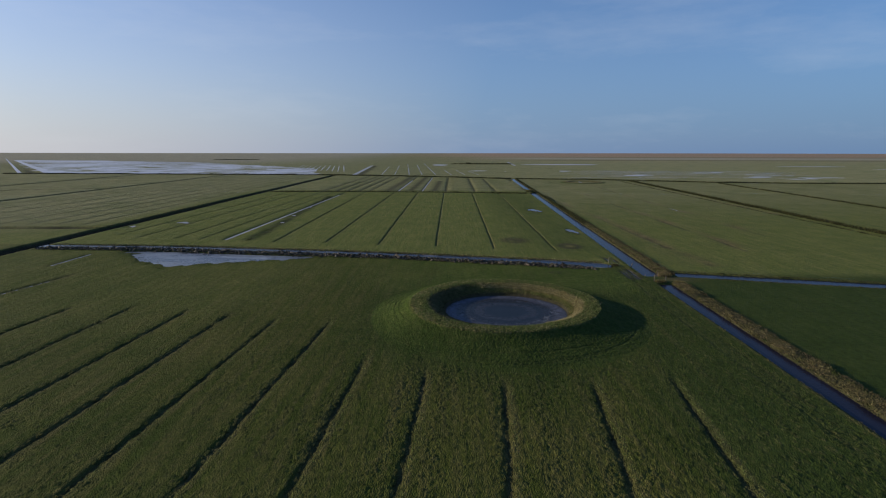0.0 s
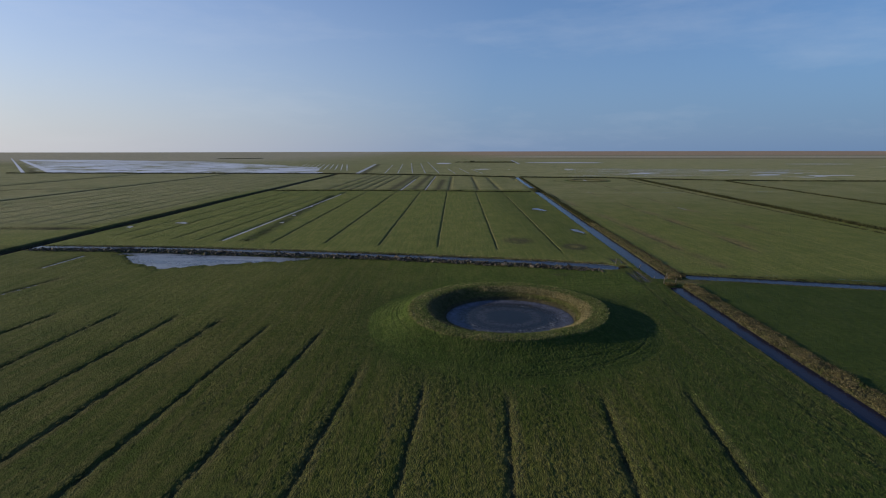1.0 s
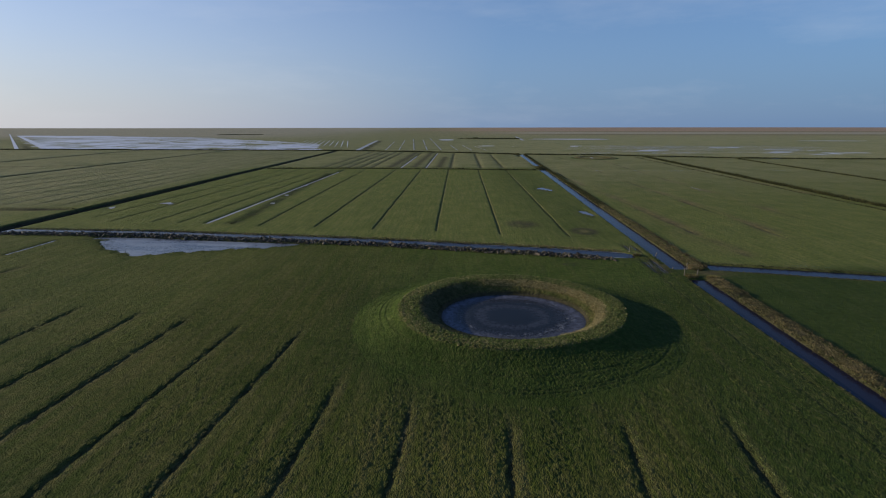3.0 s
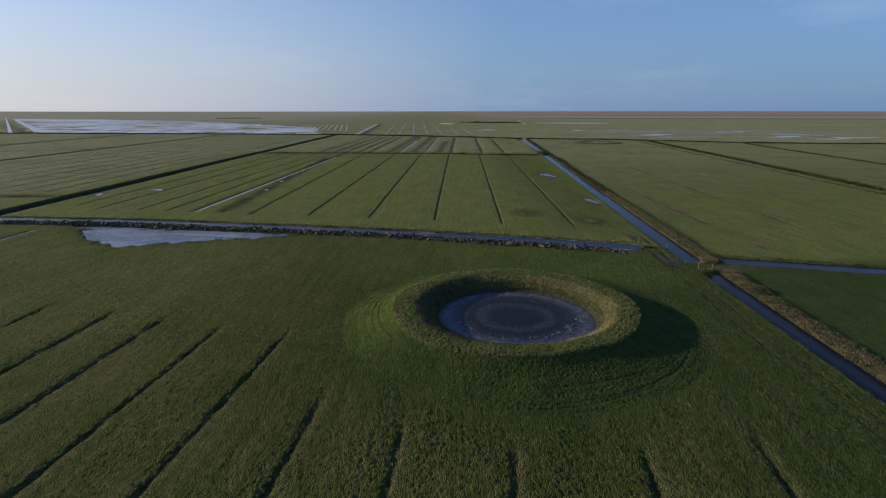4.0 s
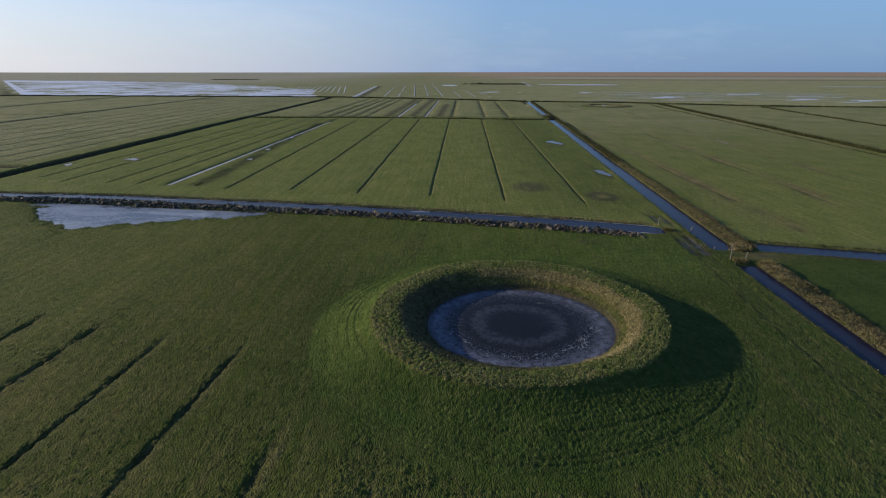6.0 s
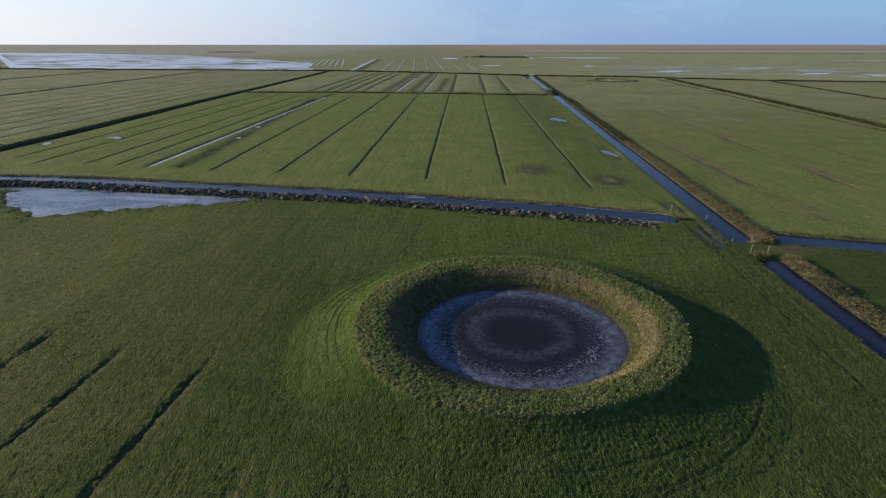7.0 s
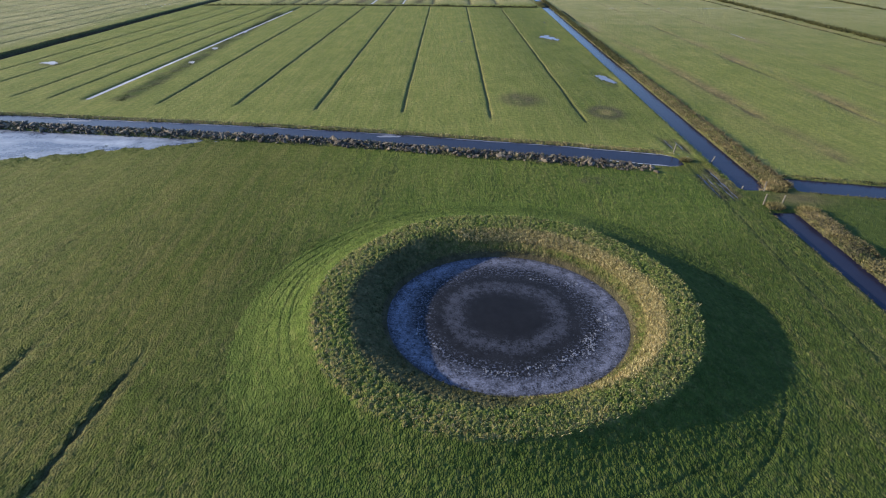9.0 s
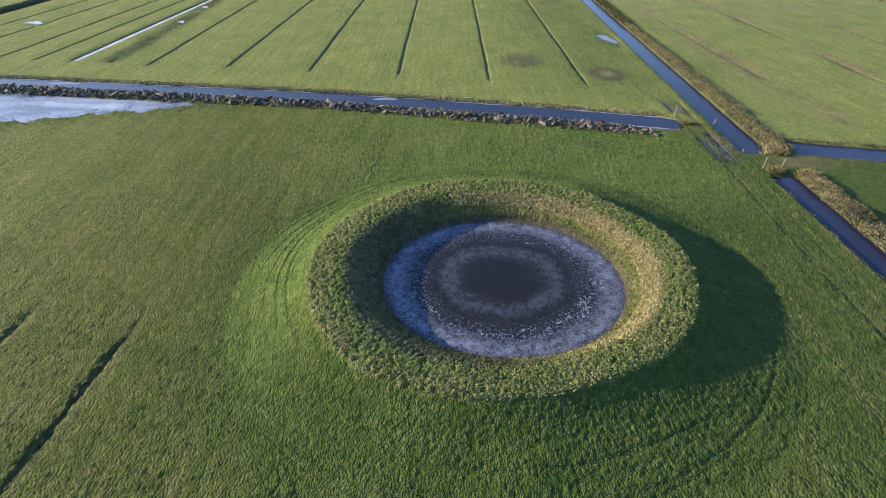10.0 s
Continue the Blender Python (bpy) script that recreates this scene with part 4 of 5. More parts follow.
ribbon("ditch_water_side", np.stack([xs, right_mid(xs)], -1), np.full(30, 2.45), -0.28, DITCH_WATER, "side ditch of blue water through pasture")
ribbon("ditch_water_left", along(LEFT_DITCH, 0.0, -70, 525, 40), np.full(40, 2.6), -1.15, DITCH_WATER, "shaded deep ditch with dark water")
ribbon("ditch_water_marsh", along(-53.5, -0.08, 540, 850, 20), np.full(20, 2.3), 0.30, SKIM_ICE, "broad brimming ditch of pale water across marsh")
ribbon("furrow_water", along(*line(*WET_FURROW), 148, 300, 30), np.linspace(0.44, 0.34, 30), -0.24, SKIM_ICE, "straight furrow brimming with pale water")
ribbon("furrow_water", along(-83.0 - 0.2 * 94, 0.2, 88, 100, 8), np.full(8, 0.22), -0.17, FLOOD_WATER, "short furrow of standing water in pasture")
ribbon("furrow_water", along(-92.5 - 0.02 * 119.5, 0.02, 113, 126, 8), np.full(8, 0.32), -0.17, FLOOD_WATER, "short furrow of standing water in pasture")
ribbon("furrow_water", along(-30.0 - 6.6, 0.02, 330, 447, 12), np.full(12, 0.5), -0.2, SKIM_ICE, "straight furrow brimming with pale water")
ribbon("furrow_water", along(-14.0 - 6.6, 0.02, 331, 495, 12), np.full(12, 0.36), -0.2, SKIM_ICE, "straight furrow brimming with pale water")
ribbon("furrow_water", along(*line(*RIGHT[2]), 158, 250, 12), np.full(12, 0.16), -0.08, SKIM_ICE, "thin furrow of standing water in pasture")
for n, (x0, x1, y1) in enumerate([(-67, -87, 803), (-53, -78, 890), (-37, -66, 925), (-23, -49, 925), (-8, -39, 1000), (9, 1, 671), (24, 17, 671), (39, 31, 653)]):
    for k in range(3):
        a, b = 0.01 + 0.33 * k, 0.01 + 0.33 * k + (0.33 if n % 2 == k % 2 else 0.24)
        y = np.linspace(540 + a * (y1 - 540), 540 + b * (y1 - 540), 5)
        ribbon("furrow_water", np.stack([x0 + (x1 - x0) * (y - 540) / (y1 - 540), y], -1), np.full(5, 0.5), 0.40, SKIM_ICE, "furrow of pale standing water across marsh")
for x0, slope, y1, w0 in ((-511, 0.893, 1330, 1.8), (-478, 0.92, 1150, 5.0)):
    ys = np.linspace(548, y1, 12)
    ribbon("ditch_water_marsh", np.stack([x0 - slope * (ys - 596), ys], -1), np.linspace(w0, 0.5 * w0, 12), 0.52, MARSH_WATER, "pale brimming marsh drain beside a dark bank")
ys = np.linspace(870, 1130, 8)
ribbon("ditch_water_marsh", np.stack([125.1 + 0.078 * (ys - 870), ys], -1), np.full(8, 2.2), 0.5, SKIM_ICE, "short brimming marsh drain beside the thicket")
streak_rng = random.Random(8)
for n in range(130):
    if n < 10:
        y = 720 + 20 * streak_rng.random()
        x, length, slope, half = -112 - 7.5 * n - 0.2 * (y - 560), streak_rng.uniform(200, 270), -0.2, 0.55
    else:
        y = streak_rng.uniform(478, 660)
        x, length, slope, half = 120 + 0.42 * (y - 480) + 250 * streak_rng.random() ** 1.4, streak_rng.uniform(25, 100), streak_rng.uniform(0.0, 0.5), streak_rng.uniform(0.25, 0.7)
    if y < np.interp(x, *LO4) + 14:
        y += 45
    k = np.linspace(-0.5, 0.5, 7)
    if n < 10:
        mids = np.stack([x + slope * length * k, y + length * k], -1)
    else:
        mids = np.stack([x + length * k, y + slope * length * k + 0.8 * np.sin(9 * k + n)], -1)
    ob = ribbon("marsh_pool", mids, half * np.cos(2.6 * k), 0.5, MARSH_WATER, "thin streak of pale water between marsh tussocks", "pool")
    ob["kind"], ob["group"] = "", "streaks of water on the marsh"
# water that stands in the shallow basins
for bx, by, rx, ry, deep in BASINS:
    for k in range(3):
        ob = disc("puddle", bx + (k - 1) * 0.5 * rx, by + (k - 1) * (0.8 if k % 2 else -0.6) * ry * 0.6, rx * (0.8 - 0.2 * k), ry * (0.45 - 0.08 * k), -0.15 + 0.003 * k, SKIM_ICE if bx < -50 else PUDDLE_WATER, 2, 72, 0.38, bx + k)
        tagged(ob, "small ragged puddle of standing water in pasture", "puddle", "puddles on the pasture")
shore = np.linspace(-86, -25, 40)
ob = mesh_np("flooded_grass", np.concatenate([np.stack([shore, flood_shore(shore) - 3.0, np.full(40, -0.20)], -1), np.stack([shore, cross_mid(shore) - 2.2, np.full(40, -0.20)], -1)]), grid_faces(2, 40), FLOOD_WATER)
tagged(new("flooded_grass", ob), "shallow sheet of flood water lying on grass", "flood")
for off, y0, y1, half in ((-1.05, 101.6, 110.6, 0.17), (-0.4, 104.0, 109.8, 0.10), (0.35, 101.8, 107.0, 0.10), (1.0, 102.0, 110.9, 0.16), (-1.05, 119.8, 123.8, 0.13), (0.35, 119.0, 122.8, 0.13)):
    ys = np.linspace(y0, y1, 17)
    ob = ribbon("puddle", np.stack([path_x(ys, [41.2, 41.6, 42.0, 42.6], [96, 103, 111, 122]) + off + 0.06 * np.sin(2.1 * ys), ys], -1), half * (0.7 + 0.4 * np.sin(1.9 * ys + off)) * np.sin(np.linspace(0.2, 2.95, 17)), -0.17 if abs(off) > 0.5 else -0.10, PUDDLE_WATER, "water standing in a muddy wheel rut", "puddle")
    ob["kind"], ob["group"] = "", "puddles in the wheel ruts"
# pale rim of ice round the blind end of the ditch
turn = np.linspace(-math.pi / 2, math.pi / 2, 16)
rim_x = np.r_[np.linspace(27, 38.4, 14, endpoint=False), 38.4 + 2.6 * np.cos(turn), np.linspace(38.4, 27, 14)[1:]]
rim_side = np.r_[np.full(14, -1.0), np.sin(turn), np.full(13, 1.0)]
ribbon("ice_rim", np.stack([rim_x, cross_mid(rim_x) + rim_side * (2.30 + 0.08 * np.sin(3 * rim_x))], -1), 0.09 + 0.04 * np.sin(np.arange(len(rim_x)) * 1.7), -0.143, SKIM_ICE, "pale rim of ice along the ditch's edge", "ice")
rim_x = np.linspace(-112, 27, 90)
ribbon("ice_rim", np.stack([rim_x, cross_mid(rim_x) + 0.5 * np.interp(rim_x, CROSS_X, CROSS_W) - 0.1 + 0.1 * np.sin(1.3 * rim_x)], -1), 0.09 + 0.08 * np.sin(0.7 * rim_x + 2 * np.sin(0.3 * rim_x)), -0.143, FROST, "pale rim of ice along the ditch's edge", "ice")
for px, py, rx, ry in ((-3.4, 125.4, 2.0, 0.45), (-60.0, 133.6, 3.0, 0.4)):
    tagged(disc("ice_patch", px, py, rx, ry, -0.144, FROST, 2, 40, 0.2, px), "thin whitish skin of ice on the cross ditch", "ice", "ice patches on the ditch")


def sheet(name, rows, z, mat, label):
    """A level sheet of water between two shores, rows of (y, x0, x1)."""
    verts, faces = [], []
    for y, x0, x1 in rows:
        verts += [(x0, y, z), (x1, y, z)]
    for i in range(len(rows) - 1):
        faces.append((2 * i, 2 * i + 1, 2 * i + 3, 2 * i + 2))
    return tagged(new(name, mesh_np(name, verts, np.array(faces), mat)), label, "water", kind="structure")


sheet("water_marsh", [(y, -472 - 0.87 * (y - 560), -120 - 0.2 * (y - 545)) for y in np.linspace(548, 1190, 18)], -0.19, MARSH_WATER, "wide shallow flood on the marsh")
sheet("water_marsh", [(y, 170 + 0.3 * (y - 460), 430) for y in np.linspace(452, 640, 8)], -0.07, MARSH_WATER, "streaks of water between marsh tussocks")
sheet("water_marsh", [(y, 25, 95) for y in np.linspace(590, 690, 4)], -0.12, MARSH_WATER, "streaks of water between marsh tussocks")
sheet("water_marsh", [(y, 138, 180) for y in np.linspace(570, 720, 4)], -0.12, MARSH_WATER, "streaks of water between marsh tussocks")
for px, py, rx, ry in ((-6, 895, 13, 30), (225, 948, 72, 24), (645, 872, 60, 9), (700, 745, 60, 6), (-560, 1010, 90, 10)):
    tagged(disc("marsh_pool", px, py, rx, ry, 0.42, MARSH_WATER, 2, 40, 0.12, px), "long pale pool lying in the distant marsh", "pool", "marsh pools")


# ---- plants ----
rng = np.random.RandomState(5)


def blades(name, pts, tall, spread, count, width, mat, lean=0.5):
    """Tufts of single blades: count of them round every point."""
    pts = np.repeat(np.asarray(pts, float), count, axis=0)
    n = len(pts)
    size = np.repeat(rng.uniform(0.6, 1.25, n // count), count) * rng.uniform(0.6, 1.1, n) * tall
    turn, r = rng.uniform(0, 2 * np.pi, n), spread * np.sqrt(rng.uniform(0, 1, n))
    base = pts + np.stack([r * np.cos(turn), r * np.sin(turn), np.full(n, -0.03)], -1)
    face = rng.uniform(0, np.pi, n)
    side = np.stack([np.cos(face), np.sin(face), np.zeros(n)], -1) * (width * rng.uniform(0.6, 1.3, n))[:, None]
    out = turn + rng.normal(0, 0.6, n)
    bow = lean * rng.uniform(0.1, 1.0, n) * size
    tip = base + np.stack([bow * np.cos(out), bow * np.sin(out), size], -1)
    verts = np.stack([base - side, base + side, tip], 1).reshape(-1, 3)
    return mesh_np(name, verts, np.arange(3 * n).reshape(-1, 3), mat)


def on_land(x, y):
    return np.stack([x, y, land(x, y)[0]], -1)


def grown(name, me, label, category, parent=None):
    ob = tagged(new(name, me), label, category if parent is None else "", kind="stuff")
    if parent is not None:
        ob.parent = parent
    return ob


def on_tufts(s0, s1, dense=1.0):
    """The tops of the mound's tufts between s0 and s1 metres from the water."""
    chosen = [q for q in TUFTS if s0 <= q[1] <= s1 and rng.uniform() < dense]
    T, S, r, _ = np.array(chosen).T
    x, y, z = ring_surface(T, S, RING)
    return np.stack([x, y, z + 0.75 * np.array([tuft_tall(a, w, b) for a, w, b in zip(S, r, T)])], -1)


def on_ring(n, s0, s1, ring, t0=0.0, t1=2 * np.pi):
    T, S = rng.uniform(t0, t1, n), rng.uniform(s0, s1, n)
    return np.stack(ring_surface(T, S, ring), -1)


grown("tussock_grass", blades("tussock_grass", on_tufts(2.4, 5.1), 0.12, 0.15, 7, 0.022, TUSSOCK, 1.2), "coarse green and straw-coloured tussock grass", "grass", mound)
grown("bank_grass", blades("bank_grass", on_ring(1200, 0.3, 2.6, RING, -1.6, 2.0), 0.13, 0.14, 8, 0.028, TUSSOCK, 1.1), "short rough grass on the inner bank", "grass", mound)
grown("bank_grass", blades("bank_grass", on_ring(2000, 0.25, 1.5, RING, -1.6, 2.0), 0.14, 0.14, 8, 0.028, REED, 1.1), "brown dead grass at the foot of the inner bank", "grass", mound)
# same bank grass in the dark sedge colour, painting in the bank's shade
grown("bank_grass", blades("bank_grass", on_ring(2600, 0.3, 2.5, RING, 2.0, 4.7), 0.13, 0.14, 8, 0.028, SEDGE, 1.1), "rough grass on the inner bank, coloured dark for its shade", "grass", mound)
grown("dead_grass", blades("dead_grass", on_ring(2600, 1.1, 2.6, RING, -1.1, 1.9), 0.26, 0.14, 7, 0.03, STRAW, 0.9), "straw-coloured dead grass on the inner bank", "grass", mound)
grown("crest_straw", blades("crest_straw", on_ring(700, 3.4, 5.05, RING, 2.0, 5.2), 0.24, 0.2, 8, 0.03, STRAW, 1.0), "straw-coloured tufts round the crest", "grass", mound)
grown("crest_straw", blades("crest_straw", on_ring(650, 3.0, 5.0, RING), 0.24, 0.2, 8, 0.03, STRAW, 1.0), "straw-coloured tufts round the crest", "grass", mound)
grown("sward", blades("sward", on_ring(9000, 5.4, 12.6, RING), 0.06, 0.13, 5, 0.035, BLADES, 1.3), "short green pasture grass", "grass", mound)

for fx, fy, b in NEAR:
    y = fy - (fy + 12) * rng.uniform(0, 1, 420) ** 1.2
    d = rng.normal(0.62, 0.16, 420)
    grown("furrow_grass", blades("furrow_grass", on_land(fx + b * (y - fy) + d, y), 0.12, 0.13, 6, 0.028, REED if fx < -30 else TUSSOCK, 1.2), "rough tufts along a furrow's edge", "grass")

def dome_tufts(name, x, y, r, h, dry_or_lit=0.0, mud_or_shade=0.0, long=1.0):
    """Low rounded clumps of sward on the land: a ring of five points and a top each."""
    n = len(x)
    z, kinds = land(x, y)
    k = np.arange(5) * (2 * np.pi / 5) + rng.uniform(0, 6.283, n)[:, None]
    rr = r[:, None] * rng.uniform(0.75, 1.25, (n, 5))
    ring = np.stack([x[:, None] + rr * np.cos(k), y[:, None] + long * rr * np.sin(k), np.repeat(z[:, None] - 0.025, 5, 1)], -1)
    top = np.stack([x + rng.uniform(-0.3, 0.3, n) * r, y + rng.uniform(-0.3, 0.3, n) * r, z + h], -1)
    verts = np.concatenate([ring, top[:, None]], 1).reshape(-1, 3)
    base = 6 * np.arange(n)[:, None]
    faces = np.stack([base + np.arange(5), base + (np.arange(5) + 1) % 5, base + 5 + 0 * np.arange(5)], -1).reshape(-1, 3)
    me = mesh_np(name, verts, faces, GRASS, True)
    kinds["dry_or_lit"] = np.clip(kinds["dry_or_lit"] + dry_or_lit, 0, 1)
    kinds["mud_or_shade"] = np.clip(kinds["mud_or_shade"] + mud_or_shade, 0, 1)
    for key in KINDS:
        point_attr(me, key, np.repeat(kinds[key], 6))
    return me


def in_pasture(x, y):
    return (np.hypot(x - POND_X, y - POND_Y) > 22.4) & (y < cross_mid(x) - 6) & (x < LOW_A + LOW_B * y - 2) & (np.abs(x - 2) < 0.95 * y + 4)


n = 120000
gx, gy = rng.uniform(-95, 46, n), rng.uniform(31, 128, n)
keep = in_pasture(gx, gy) & (rng.uniform(0, 1, n) < np.where(np.hypot(gx - 5, gy - 75) < 42, 1.0, 0.55))
gx, gy = np.concatenate([gx[keep], rng.uniform(-35, 46, 30000)]), np.concatenate([gy[keep], rng.uniform(50, 112, 30000)])
keep = in_pasture(gx, gy)
gx, gy = gx[keep], gy[keep]
r = rng.uniform(0.14, 0.32, len(gx))
ridge = wavy((gx - 0.08 * gy) * 2.2, gy * 0.06, 1.0, 85)
lively = np.clip(0.85 + 0.25 * wavy(gx, gy, 0.22, 81) + 0.35 * ridge, 0.3, 1.5) * np.where(gy < 62, 1.15, 1.0) * (1 - 0.4 * np.maximum(smooth01((gy - 80) / 20), 0.6) * smooth01((0 - gx) / 20))
grown("pasture_clumps", dome_tufts("pasture_clumps", gx, gy, r, r * rng.uniform(0.14, 0.36, len(gx)) * lively, 0.25 * rng.uniform(0, 1, len(gx)) ** 3 + 0.10 * np.clip(ridge, 0, 1), long=1.8), "low uneven clumps of grazed winter grass", "grass")

n = 8000
gx, gy = rng.uniform(-60, 44, n), 28 + 88 * rng.uniform(0, 1, n) ** 1.3
keep = in_pasture(gx, gy)
grown("pasture_grass", blades("pasture_grass", on_land(gx[keep], gy[keep]), 0.095, 0.13, 5, 0.04, BLADES, 1.3), "short grazed winter grass in tufts", "grass")


def along_line(n, fx, y0, y1, d0, d1, power=1.6):
    y = y0 + (y1 - y0) * rng.uniform(0, 1, n) ** power
    return on_land(fx(y) + rng.uniform(d0, d1, n) * 1.0, y)


def patchy(pts, seed, floor):
    """Leaves out the plants on the bare patches."""
    return pts[wavy(pts[:, 0], pts[:, 1], 0.9, seed) > floor]


def main_x(y):
    return MAIN_A + MAIN_B * y


def low_x(y):
    return LOW_A + LOW_B * y


grown("reed_fringe", blades("reed_fringe", patchy(along_line(2600, main_x, 104.5, 200, 2.1, 4.0), 74, -0.5), 0.32, 0.25, 7, 0.04, REED, 1.2), "dead brown reed along the long ditch", "reed")
grown("reed_fringe", blades("reed_fringe", along_line(2500, main_x, 180, 476, 2.0, 3.6, 1.2), 0.55, 0.3, 6, 0.08, SEDGE, 0.7), "dark sedge along the long ditch", "reed")
grown("reed_fringe", blades("reed_fringe", along_line(900, main_x, 105, 250, 4.0, 5.0), 0.42, 0.3, 6, 0.05, DARK_REED, 0.9), "dark sedge along the long ditch", "reed")
grown("reed_fringe", blades("reed_fringe", along_line(700, main_x, 108, 300, -2.8, -2.0), 0.20, 0.2, 5, 0.04, BLADES, 0.9), "rough grass on the ditch's edge", "reed")
grown("reed_fringe", blades("reed_fringe", patchy(along_line(3000, low_x, 30, 99, 1.6, 3.9, 1.0), 71, -0.3), 0.26, 0.22, 7, 0.035, REED, 1.6), "dead brown reed along the nearer ditch", "reed")
grown("straw_fringe", blades("straw_fringe", patchy(along_line(1500, main_x, 104.5, 190, 2.1, 3.6), 75, -0.2), 0.24, 0.3, 9, 0.04, BANK_STRAW, 2.2), "flattened straw on the long ditch's bank", "straw")
grown("straw_fringe", blades("straw_fringe", patchy(along_line(1100, low_x, 30, 99, 1.6, 3.4, 1.0), 72, -0.05), 0.24, 0.3, 9, 0.035, BANK_STRAW, 2.2), "flattened straw on the nearer ditch's bank", "straw")
grown("reed_fringe", blades("reed_fringe", patchy(along_line(1000, low_x, 30, 99, 3.3, 4.1, 1.0), 76, -0.4), 0.34, 0.2, 6, 0.035, DARK_REED, 1.0), "dark brown reed along the nearer ditch", "reed")
grown("reed_fringe", blades("reed_fringe", patchy(along_line(420, low_x, 30, 99, -2.3, -1.7, 1.0), 73, -0.1), 0.12, 0.15, 6, 0.025, REED, 1.4), "rough grass on the ditch's edge", "reed")
for fx, y0, y1, d0, d1, n, label in ((low_x, 25, 99, 1.5, 4.2, 6500, "dead grass clumps on the nearer ditch's bank"), (main_x, 104.5, 230, 2.1, 4.2, 5200, "dead grass clumps on the long ditch's bank")):
    gy = y0 + (y1 - y0) * rng.uniform(0, 1, n) ** (1.0 if y0 < 50 else 1.5)
    side = rng.uniform(0, 1, n)
    gx = fx(gy) + d0 + (d1 - d0) * side
    r = rng.uniform(0.11, 0.27, n)
    patch = wavy(gx, gy, 0.9, 83)
    me = dome_tufts("bank_clumps", gx, gy, r, r * rng.uniform(0.4, 1.0, n), np.clip(0.05 + 0.5 * patch, -0.5, 0.5) - 0.8 * smooth01((side - 0.5) / 0.3), np.clip(0.15 + 0.5 * rng.uniform(-1, 1, n) - 0.3 * patch, -0.3, 0.7))
    grown("bank_clumps", me, label, "grass")
n = 2600
gx = -112 + 151 * rng.uniform(0, 1, n) ** 0.75
r = rng.uniform(0.12, 0.30, n)
me = dome_tufts("bank_clumps", gx, cross_far(gx) + 0.35 + 1.1 * rng.uniform(0, 1, n) ** 1.5, r, r * rng.uniform(0.4, 1.0, n), np.clip(0.35 + 0.5 * rng.uniform(-1, 1, n), -0.2, 0.7))
grown("bank_clumps", me, "bleached grass clumps on the cross ditch's verge", "grass")
for n, mat, label in ((1000, TUSSOCK, "green tussocks beside the cross ditch"), (900, STRAW, "straw-coloured tussocks beside the cross ditch")):
    gx = -112 + 152.5 * rng.uniform(0, 1, n) ** 0.75
    gy = cross_far(gx) + rng.uniform(0.1, 1.5, n) ** 1.2
    grown("reed_fringe", blades("reed_fringe", patchy(on_land(gx, gy), 77, -0.5), 0.24, 0.24, 8, 0.04, mat, 1.1), label, "reed")
n = 5000
gy = rng.uniform(60, 530, n)
grown("reed_fringe", blades("reed_fringe", on_land(LEFT_DITCH + rng.uniform(-3.1, -1.7, n), gy), 0.2, 0.3, 6, 0.08, DARK_REED, 1.2), "dark brown reed on the deep ditch's bank", "reed")
n = 1300
gy = 146 + 150 * rng.uniform(0, 1, n) ** 1.2
grown("wet_sedge", blades("wet_sedge", patchy(on_land(-58.8 - 0.055 * (gy - 147) + rng.normal(0, 0.9, n), gy), 94, -0.1), 0.16, 0.3, 7, 0.05, SEDGE, 1.6), "dark short sedge on the wet strip beside a furrow", "sedge")
n = 900
gx = rng.uniform(52, 150, n)
gy = right_mid(gx) + rng.choice([-1, 1], n) * rng.uniform(2.4, 3.1, n)
grown("reed_fringe", blades("reed_fringe", on_land(gx, gy), 0.26, 0.2, 6, 0.05, SEDGE, 0.9), "rough dark grass beside the side ditch", "reed")
n = 260
turn, r = rng.uniform(0, 6.283, n), rng.uniform(0, 1.5, n)
for cx, cy, k in ((41.2, 114.6, 0.5), (48.8, 104.4, 0.8), (45.6, 99.6, 0.8), (49.0, 98.6, 0.8)):
    grown("reed_clump", blades("reed_clump", on_land(cx + k * r * np.cos(turn), cy + k * 0.7 * r * np.sin(turn)), 0.5, 0.2, 6, 0.04, REED, 1.0), "clump of trampled straw-coloured reed", "reed")


grown("straw_heap", blades("straw_heap", on_land(48.2 + 1.3 * r * np.cos(turn), 105.6 + 1.0 * r * np.sin(turn)), 0.42, 0.3, 9, 0.045, BANK_STRAW, 1.5), "heap of flattened pale straw at the ditch's end", "straw")
n = 800
gx = rng.uniform(-86, -26, n)
gy = flood_shore(gx) + rng.normal(-0.5, 1.5, n) + np.abs(rng.normal(0, 3.5, n)) * smooth01((-66 - gx) / 14)
gy = np.minimum(gy, cross_mid(gx) - 5.8)
pts = on_land(gx, gy)
pts[:, 2] = np.maximum(pts[:, 2], -0.22)
grown("flooded_tufts", blades("flooded_tufts", pts, 0.16, 0.22, 6, 0.05, BLADES, 1.3), "short grass tips standing in shallow flood water", "grass")


def hedge(n, x0, x1, fy, w, tall, width, label):
    gx = rng.uniform(x0, x1, n)
    gy = fy(gx) + rng.uniform(-w, w, n)
    patch = np.clip(0.8 + 0.5 * wavy(gx, gy, 0.15, 61), 0.3, 1.4)
    pts = on_land(gx, gy)
    pts[:, 2] += tall * 0.4 * (patch - 0.6)
    grown("sedge_row", blades("sedge_row", pts, tall, 0.5, 6, width, SEDGE, 0.6), label, "sedge")


hedge(2600, -112, 53, lambda x: np.interp(x, LO3[0], LO3[1]) + 2.5, 1.5, 0.9, 0.14, "row of dark sedge in the drain between pastures")
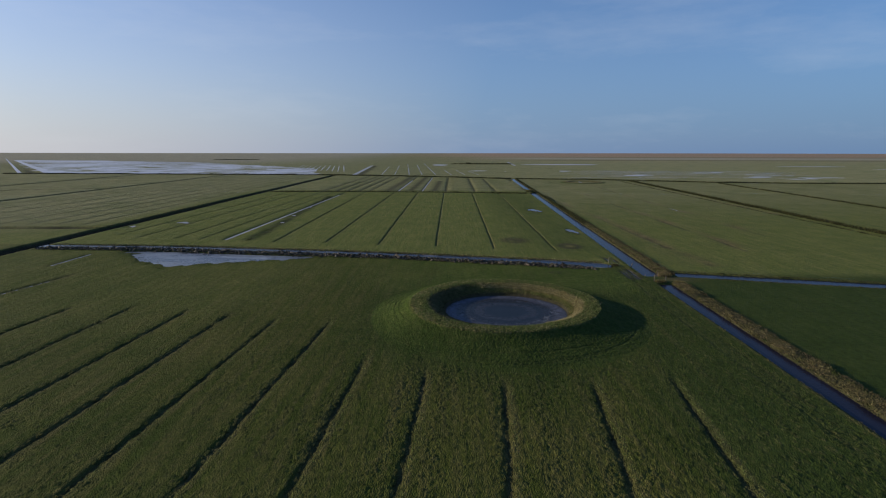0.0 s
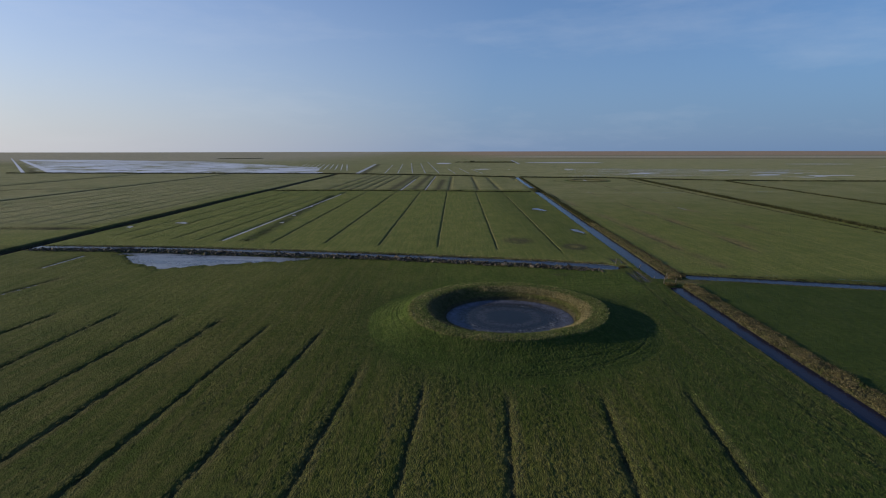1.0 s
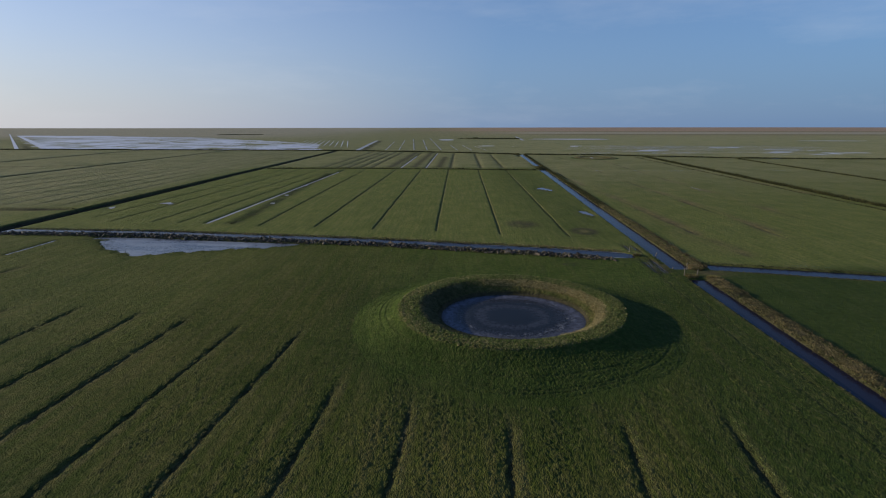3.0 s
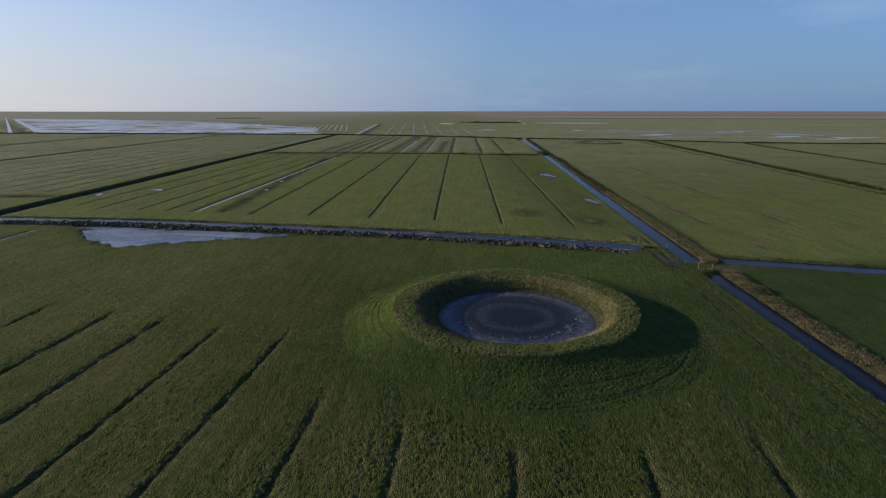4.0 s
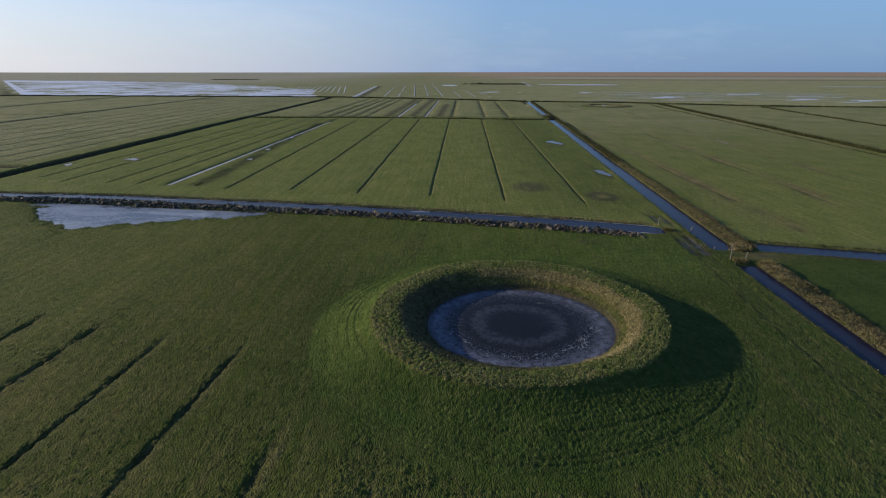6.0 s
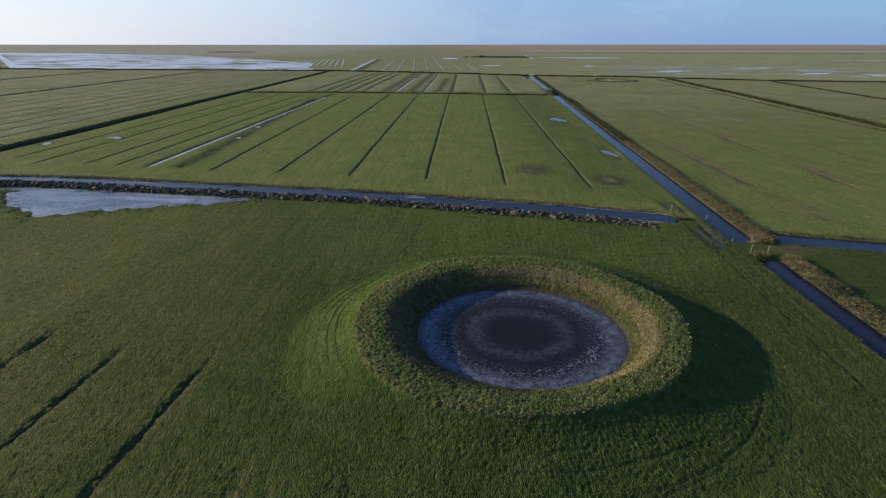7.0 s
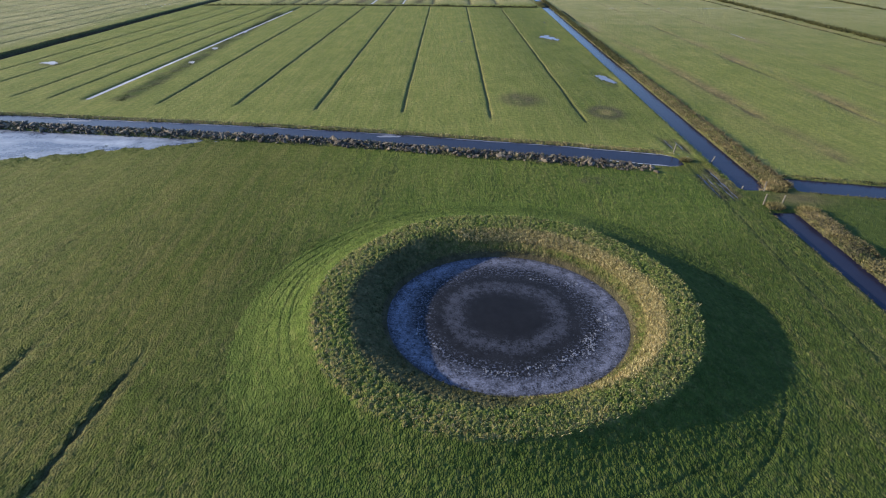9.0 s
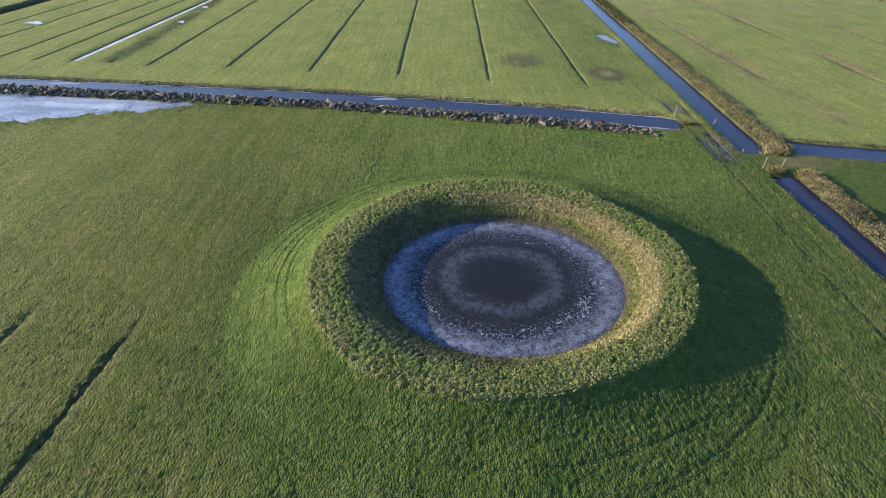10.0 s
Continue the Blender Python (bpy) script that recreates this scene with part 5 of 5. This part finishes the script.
hedge(4200, -480, 66, lambda x: np.interp(x, LO4[0], LO4[1]) + 1.0, 1.5, 1.1, 0.3, "row of dark sedge along the far drain")
hedge(2600, 70, 420, lambda x: np.interp(x, LO4[0], LO4[1]) + 1.0, 1.5, 1.0, 0.3, "row of dark sedge along the far drain")
hedge(700, -320, -121, lambda x: 170.0 + 0.02 * (x + 120), 1.8, 0.45, 0.10, "low dark sedge along a drain")


def shrubs(n, fx, y0, y1, w, tall, label):
    gy = rng.uniform(y0, y1, n)
    gy = gy[wavy(gy, gy * 0 + tall, 1.9, 87) + 0.4 * wavy(gy, gy * 0, 0.3, 88) > -0.55]
    pts = on_land(fx(gy) + rng.uniform(-w, w, len(gy)), gy)
    grown("sedge_row", blades("sedge_row", pts, tall, 0.8, 9, 0.13, SEDGE, 1.1), label, "sedge")


shrubs(2100, lambda y: 153 + 0.075 * (y - 240), 140, 445, 1.6, 1.05, "ragged row of dark rush clumps on a bank")
shrubs(900, lambda y: 144.3 + 0.06 * (y - 208), 140, 440, 0.5, 0.3, "thin row of dark grass along a furrow")
shrubs(800, lambda y: 221 + 0.11 * (y - 307), 225, 418, 0.9, 0.8, "ragged row of dark rush clumps on a bank")
n = 1500
grown("thicket", blades("thicket", on_land(14 + 118 * np.sqrt(rng.uniform(0, 1, 800)), 985 + rng.uniform(-26, 26, 800)), 1.3, 2.0, 7, 0.5, SEDGE, 0.8), "low dark thicket in the distant marsh", "thicket")
grown("thicket", blades("thicket", on_land(rng.uniform(46, 54, 26), 990 + rng.uniform(-4, 4, 26)), 3.0, 1.6, 9, 0.4, SEDGE, 0.8), "small dark willow bush in the distant marsh", "thicket")
grown("thicket", blades("thicket", on_land(rng.uniform(-600, -495, n), 1325 + rng.uniform(-22, 22, n)), 1.0, 2.0, 9, 0.6, SEDGE, 0.8), "low dark thicket in the distant marsh", "thicket")


# ---- fence posts by the gateway and the dam ----
def fence_post(m, tall, label):
    bm = bmesh.new()
    bmesh.ops.create_cone(bm, cap_ends=True, segments=10, radius1=0.085, radius2=0.075, depth=tall + 0.3, matrix=Matrix.Translation((0, 0, (tall - 0.3) / 2)))
    for v in bm.verts:
        v.co.x += 0.012 * math.sin(9 * v.co.z + 3 * v.co.y)
        if v.co.z > tall - 0.01:
            v.co.z += 0.35 * v.co.x
    rim = [e for e in bm.edges if all(v.co.z > tall - 0.1 for v in e.verts)]
    bmesh.ops.bevel(bm, geom=rim, offset=0.015, segments=1, affect="EDGES")
    me = bpy.data.meshes.new("fence_post")
    bm.to_mesh(me)
    bm.free()
    me.materials.append(WOOD)
    ob = new("fence_post", me)
    ob.matrix_world = m
    return tagged(ob, label, "fence post", "fence posts by the gateway")


for (px, py), tall, rx, ry, label in (
    ((40.8, 117.9), 1.3, 2, 3, "weathered wooden fence post at the cross ditch's end"),
    ((45.0, 114.6), 1.50, 3, 14, "leaning weathered wooden fence post beside the long ditch"),
    ((46.9, 104.1), 1.3, 0, -4, "weathered wooden fence post on the reedy dam"),
    ((44.6, 105.2), 1.05, 4, 5, "short weathered wooden fence post at the water's edge"),
    ((44.6, 100.2), 1.4, 2, -2, "tall weathered wooden fence post beside the dam"),
    ((47.0, 100.4), 1.15, -3, 6, "short weathered wooden fence post beside the dam"),
):
    z = float(land(np.array([px]), np.array([py]))[0][0])
    fence_post(pose(px, py, z, rx, ry, 0), tall, label)


# ---- spoil of the freshly dug cross ditch ----
def clod_mesh(seed):
    """A torn lump of clay with flat spade cuts."""
    r = random.Random(seed)
    bm = bmesh.new()
    bmesh.ops.create_icosphere(bm, subdivisions=1, radius=0.5)
    cuts = [(Vector((r.gauss(0, 1), r.gauss(0, 1), r.gauss(0, 0.7))).normalized(), r.uniform(0.22, 0.42)) for _ in range(5)]
    for v in bm.verts:
        v.co *= r.uniform(0.55, 1.5)
        for way, far in cuts:
            over = v.co.dot(way) - far
            if over > 0:
                v.co -= way * over
        v.co.x *= 1.4
    me = bpy.data.meshes.new("clod")
    bm.to_mesh(me)
    bm.free()
    me.materials.append(SOIL)
    return me


spoil = tagged(new("spoil_bank"), "bank of dark clay clods dug from the cross ditch", "earth bank")
spoil.location = (-10.0, float(cross_mid(np.array([-10.0]))[0]) - 4.0, 0.0)
kinds_of_clod = [clod_mesh(k) for k in range(10)]
bpy.context.view_layer.update()
pick = random.Random(11)
rest_v, rest_f, near_count = [], [], 0
spots = []
x = -112.0
while x < 35.0:
    for row in range(7):
        cx = x + pick.uniform(-0.45, 0.45)
        half = 0.5 * float(np.interp(cx, CROSS_X, CROSS_W))
        cy = float(cross_mid(np.array([cx]))[0]) - half - 0.6 - 0.45 * row + pick.uniform(-0.25, 0.25)
        big = (0.32 + 0.60 * pick.random() ** 1.6) * (1.5 if pick.random() < 0.10 else 1.0) * (0.6 if row == 0 else 0.85 if row in (1, 6) else 1.0)
        if row in (0, 6) and pick.random() < 0.35:
            continue
        spots.append((cx, cy, big))
    x += 0.44
heights = land(np.array([p[0] for p in spots]), np.array([p[1] for p in spots]))[0]
for (cx, cy, big), z in zip(spots, heights):
    m = pose(cx, cy, float(z) + 0.08 * big, pick.uniform(-40, 40), pick.uniform(-40, 40), pick.uniform(0, 360)) @ Matrix.Diagonal((big * pick.uniform(0.85, 1.3), big, big * pick.uniform(0.45, 0.95), 1))
    me = pick.choice(kinds_of_clod)
    if cx > 4.0 and near_count < 300 and big > 0.60 or (cx > -20.0 and big > 0.85 and near_count < 300):
        ob = new("clod", me)
        ob.parent = spoil
        ob.matrix_local = Matrix.Translation(-spoil.location) @ m
        near_count += 1
    else:
        start = len(rest_v)
        rest_v += [tuple(m @ v.co) for v in me.vertices]
        rest_f += [tuple(start + i for i in p.vertices) for p in me.polygons]
me = bpy.data.meshes.new("loose_earth")
me.from_pydata(rest_v, [], rest_f)
me.materials.append(SOIL)
rest = tagged(new("loose_earth", me), "heap of smaller dark clay clods", kind="stuff")
rest.parent = spoil
rest.matrix_local = Matrix.Translation(-spoil.location)
gx = rng.uniform(-112, 33, 1500)
gy = cross_mid(gx) - 0.5 * np.interp(gx, CROSS_X, CROSS_W) - rng.uniform(0.5, 3.9, 1500)
pts = on_land(gx, gy)
pts[:, 2] += 0.12
grown("torn_turf", blades("torn_turf", pts - np.array(spoil.location), 0.30, 0.25, 7, 0.035, REED, 1.2), "torn turf and dead grass on the clods", "grass", spoil)
